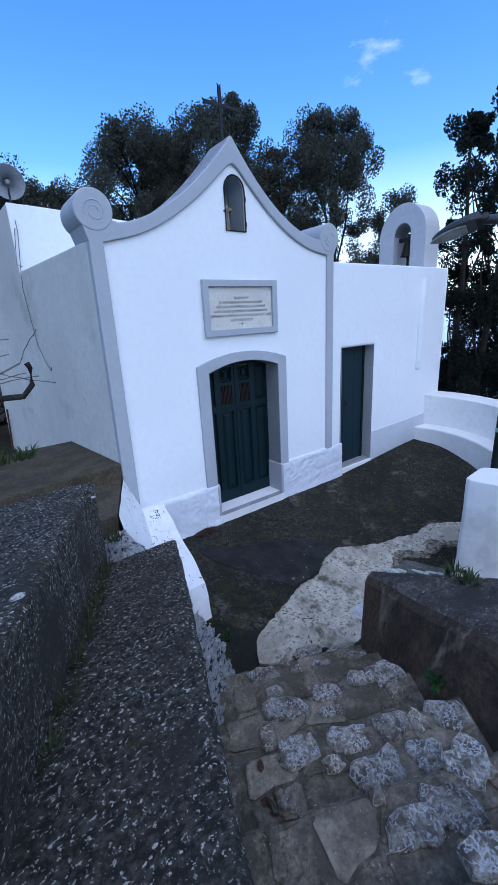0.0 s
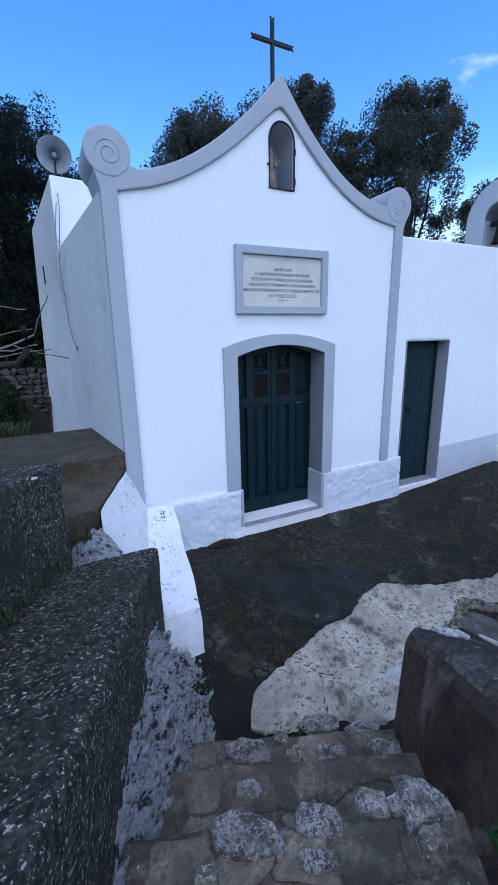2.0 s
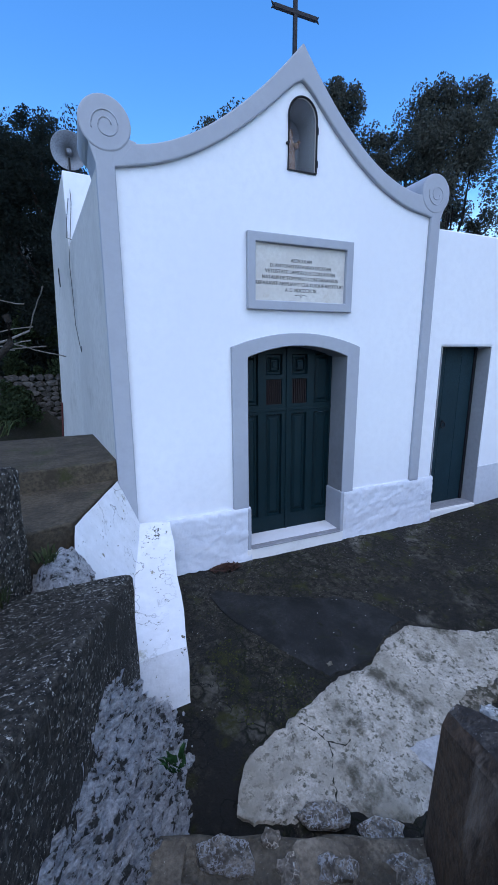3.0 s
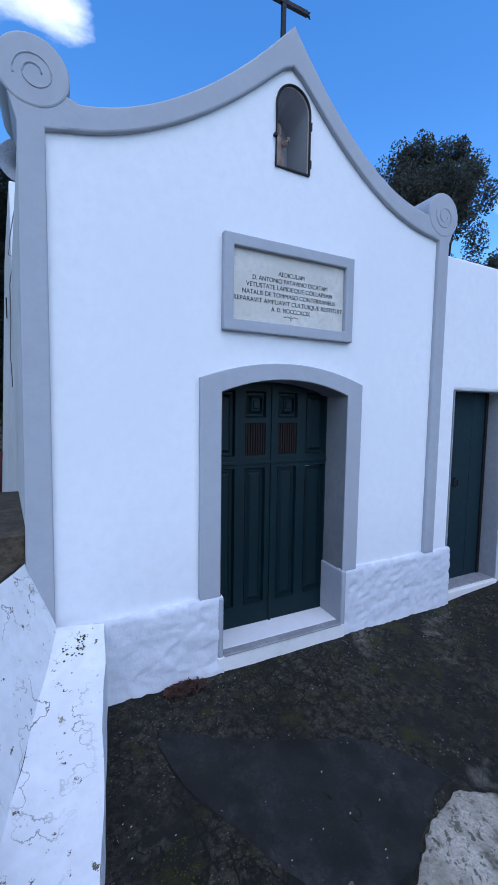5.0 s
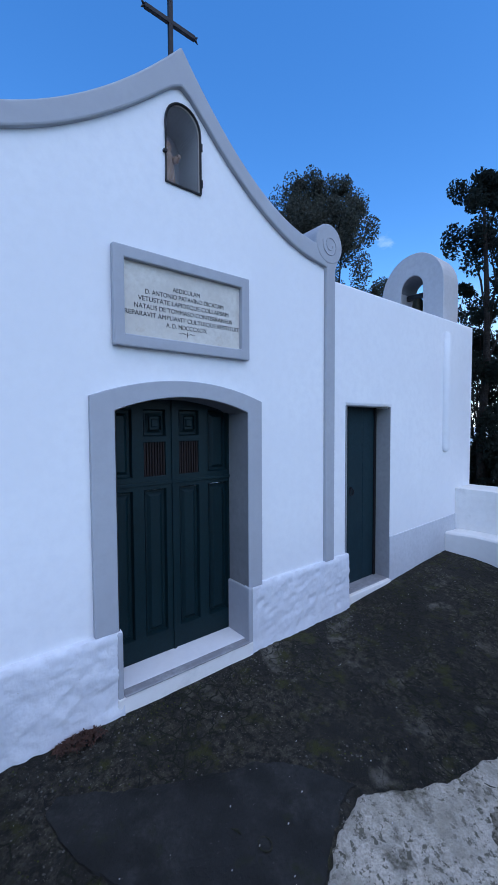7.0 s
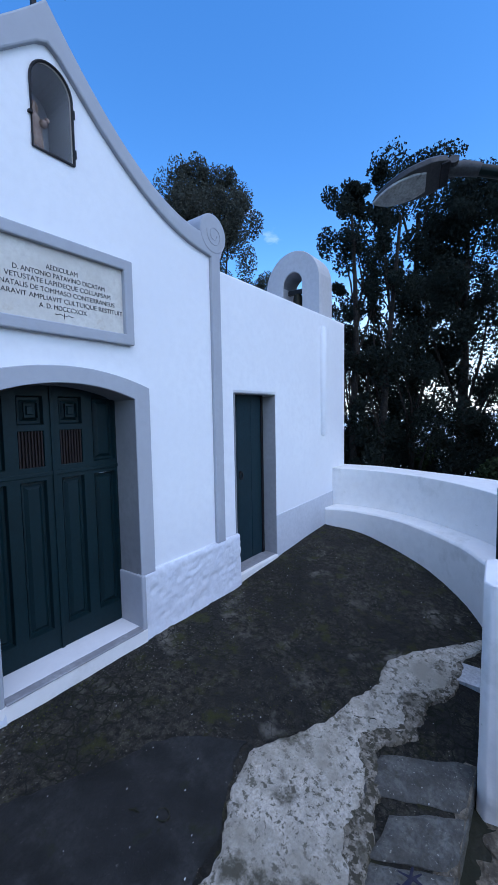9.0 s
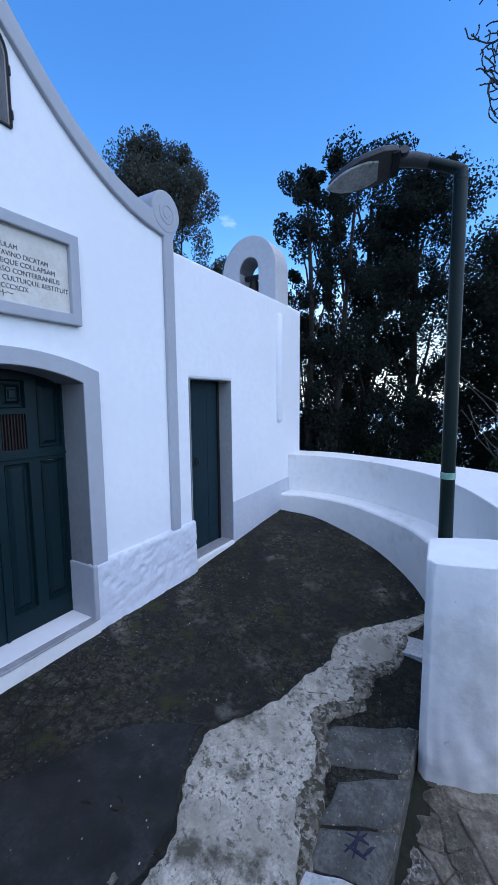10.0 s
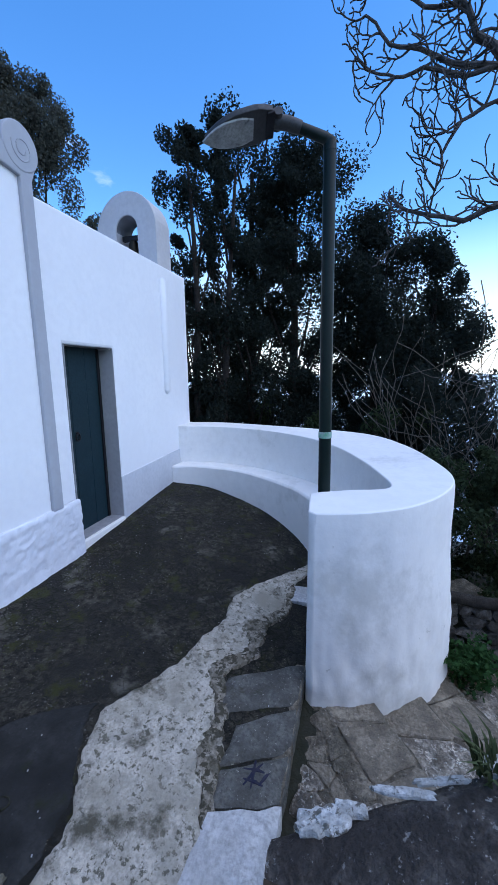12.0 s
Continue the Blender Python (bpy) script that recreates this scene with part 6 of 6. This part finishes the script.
# ---- grass, ferns and litter ----
def blades(name, label, spots, n, height, seed, material, category="grass", width=0.006, kind=""):
    r = random.Random(seed)
    bm = bmesh.new()
    for x, y, z, rad in spots:
        for _ in range(n):
            a, q_ = r.uniform(0, 6.28), rad * math.sqrt(r.random())
            b = Vector((x + q_ * math.cos(a), y + q_ * math.sin(a), z - 0.01))
            hh = height * r.uniform(0.5, 1.2)
            out = Vector((math.cos(a + r.uniform(-1, 1)), math.sin(a + r.uniform(-1, 1)), 0)) * hh * r.uniform(0.2, 0.9)
            s = Vector((-out.y, out.x, 0)).normalized() * width
            v = [bm.verts.new(p) for p in (b - s, b + s, b + out * 0.4 + Vector((0, 0, hh * 0.6)) + s * 0.7, b + out * 0.4 + Vector((0, 0, hh * 0.6)) - s * 0.7, b + out + Vector((0, 0, hh * 0.75)))]
            bm.faces.new(v[:4])
            bm.faces.new((v[3], v[2], v[4]))
    return finish(name, bm, material, label=label, category=category, kind=kind)


SEAM = [(UE(y) + 0.03 + rs.uniform(0, 0.03), y, PZ(y) + 0.005, 0.05) for y in (-1.42, -1.55, -1.72, -1.9, -2.02, -2.18, -2.35, -2.6, -2.8)]
blades("seam_grass", "sparse grass growing in the seam between the parapets", SEAM, 42, 0.10, 41, GRASS, width=0.0034, kind="stuff")
blades("grass_tuft", "green grass tuft on the high terrace edge", [(-2.75, 0.0, 1.33, 0.14), (-2.55, 0.1, 1.30, 0.10), (-2.9, -0.2, 1.36, 0.14)], 90, 0.13, 42, GRASS)
blades("grass_tuft", "green grass tuft at the rubble heap", [(-2.16, -1.12, 0.80, 0.05)], 40, 0.10, 43, GRASS)
blades("grass_tuft", "yellow-green grass tuft on the brown wall", [(BE(-2.98) + 0.44, -2.98, BZ(-2.98), 0.05), (BE(-3.12) + 0.42, -3.12, BZ(-3.12), 0.06)], 60, 0.10, 44, GRASS)
blades("grass_tuft", "small green plant in the rubble fillet", [(-1.66, -1.90, 0.08, 0.04)], 40, 0.05, 45, FERN, "plant", 0.010)


def fern(label, p, n, length, seed):
    r = random.Random(seed)
    bm = bmesh.new()
    for i in range(n):
        a = r.uniform(0, 6.28)
        L_ = length * r.uniform(0.7, 1.1)
        d = Vector((math.cos(a), math.sin(a), 0))
        for k in range(11):
            t = (k + 1) / 11
            c = Vector(p) + d * L_ * t + Vector((0, 0, L_ * (1.1 * t - 0.9 * t * t)))
            w = L_ * 0.26 * math.sin(math.pi * min(1, 0.15 + t * 0.85))
            for s in (-1, 1):
                o_ = Vector((-d.y, d.x, 0)) * s
                v = [bm.verts.new(q_) for q_ in (c, c + o_ * w * 0.5 + d * 0.008, c + o_ * w + d * 0.01 - Vector((0, 0, w * 0.3)), c + o_ * w * 0.5 - d * 0.006)]
                bm.faces.new(v)
    return finish("fern", bm, FERN, label=label, category="fern")


fern("green fern growing at the brown wall's foot", (-1.13, -3.28, 0.43), 9, 0.095, 51)
fern("green fern in the gap by the parapet", (PE(-3.0) + 0.10, -3.0, 0.30), 9, 0.10, 52)
fern("green fern at the foot of the pier", (1.78, -3.42, -0.66), 14, 0.16, 53)

bm = bmesh.new()
rl = random.Random(61)
for i in range(150):
    a, q_ = rl.uniform(0, 6.28), 0.11 * math.sqrt(rl.random())
    p = Vector((-0.80 + 1.3 * q_ * math.cos(a), -0.12 + 0.5 * q_ * math.sin(a), ground(-0.8, -0.12) + 0.02 + 0.05 * rl.random() * (1 - q_ / 0.11)))
    d = Vector((rl.uniform(-1, 1), rl.uniform(-1, 1), rl.uniform(-0.4, 0.4))).normalized() * 0.028
    tube([p - d, p + d * 0.1 + Vector((0, 0, 0.006)), p + d], 0.004, 4, bm)
finish("leaf_litter", bm, LITTER, label="small heap of dry brown leaves against the plinth", category="litter", kind="stuff")
bm = bmesh.new()
for i in range(170):
    x, y = rl.uniform(-1.4, 4.0), rl.uniform(-2.2, -0.12)
    sz = rl.uniform(0.0015, 0.0042)
    tube([(x - sz, y, ground(x, y) + 0.016), (x + sz, y + sz * rl.uniform(-1, 1), ground(x, y) + 0.018)], sz * 0.7, 4, bm)
finish("debris", bm, PALESTONE, label="small pale grit scattered on the terrace", category="debris", kind="stuff")

# thin red stake at the chapel's rear corner
br = thing("wooden_stake", "thin red wooden stake standing by the chapel's rear corner", "stake")
part("stick", tube([(-2.38, 4.55, terrain(-2.38, 4.55) - 0.15), (-2.33, 4.57, 0.2), (-2.27, 4.58, 1.05)], (0.020, 0.019, 0.016), 8), REDWOOD, br, smooth=True)


# ---- moss, gravel and fallen leaves ----
def domes(name, label, spots, material, category, seed):
    """Many low five-sided lumps lying on a surface."""
    r = random.Random(seed)
    verts, faces = [], []
    for x, y, z, rad in spots:
        o_ = len(verts)
        t0 = r.uniform(0, 6.28)
        for k in range(5):
            q_ = rad * r.uniform(0.7, 1.25)
            verts.append((x + q_ * math.cos(t0 + k * 1.2566), y + q_ * math.sin(t0 + k * 1.2566), z - 0.004))
        verts.append((x, y, z + rad * r.uniform(0.25, 0.5)))
        faces += [(o_ + k, o_ + (k + 1) % 5, o_ + 5) for k in range(5)]
    me = bpy.data.meshes.new(name)
    me.from_pydata(verts, [], faces)
    me.materials.append(material)
    return tagged(new(name, me), label, category, "", "stuff")


def strewn(seed, count, box_, at, size, scale=3.0):
    r = random.Random(seed)
    out = []
    while len(out) < count:
        x, y = r.uniform(box_[0], box_[1]), box_[3] - (box_[3] - box_[2]) * r.random() ** 1.5
        if noise.noise((x * scale, y * scale, seed)) + 0.5 * noise.noise((x * scale * 3, y * scale * 3, seed)) > at:
            out.append((x, y, ground(x, y) + 0.010 * noise.noise((x * 1.6, y * 1.6, 3)) + 0.005 * noise.noise((x * 8, y * 8, 1)), r.uniform(*size)))
    return out


domes("moss", "yellow-green moss clumps on the terrace near the chapel wall", strewn(71, 2400, (-1.2, 3.8, -1.2, -0.08), 0.16, (0.003, 0.011)) + strewn(72, 800, (-1.25, -0.6, -1.6, -0.9), 0.06, (0.004, 0.012)), MOSS, "moss", 73)
domes("gravel", "grey gravel showing through the worn terrace cement", strewn(74, 1700, (-1.2, 3.9, -1.5, -0.08), 0.12, (0.004, 0.015), 2.2), GRIT, "gravel", 75)
rm = random.Random(76)
ledge_spots = []
for i in range(130):
    t_, s_ = rm.gauss(0.10, 0.04), rm.uniform(0.2, 0.85)
    p = Vector(MID_A).lerp(Vector(MID_B), t_).lerp(Vector(EDG_A).lerp(Vector(EDG_B), t_), s_)
    if noise.noise(p * 14) > 0.0:
        ledge_spots.append((p.x, p.y, p.z + 0.004, rm.uniform(0.003, 0.009)))
domes("ledge_moss", "small moss clump on the white ledge", ledge_spots, MOSS, "moss", 77)


def fallen_leaf(label, p, length, turn, material):
    bm = bmesh.new()
    pts = [(0, 0, 0), (0.35, 0.26, 0.10), (0.75, 0.20, 0.06), (1, 0, 0.12), (0.75, -0.20, 0.10), (0.35, -0.26, 0.02)]
    vs = [bm.verts.new(Vector(q_) * length) for q_ in pts]
    mid_ = bm.verts.new(Vector((0.5, 0, -0.02)) * length)
    for k in range(6):
        bm.faces.new((vs[k], vs[(k + 1) % 6], mid_))
    bm.transform(Matrix.Translation(p) @ pose(0, 0, 0, 8, 5, turn))
    return finish("fallen_leaf", bm, material, label=label, category="leaf")


for i, (dx, y, z, tn) in enumerate(((0.12, -2.92, 0.30, 20), (0.17, -2.98, 0.31, 110), (0.10, -3.04, 0.32, 200), (0.20, -3.06, 0.50, 60), (0.16, -3.14, 0.50, 310))):
    fallen_leaf("dry reddish leaf lying in the corner of the steps", (PE(y) + dx, y, z), 0.06, tn, LITTER)
for t_, s_, tn in ((0.34, 0.35, 40), (0.62, 0.55, 130)):
    p = Vector(MID_A).lerp(Vector(MID_B), t_).lerp(Vector(EDG_A).lerp(Vector(EDG_B), t_), s_)
    fallen_leaf("small dry leaf lying on the white ledge", (p.x, p.y, p.z + 0.006), 0.035, tn, LITTER)
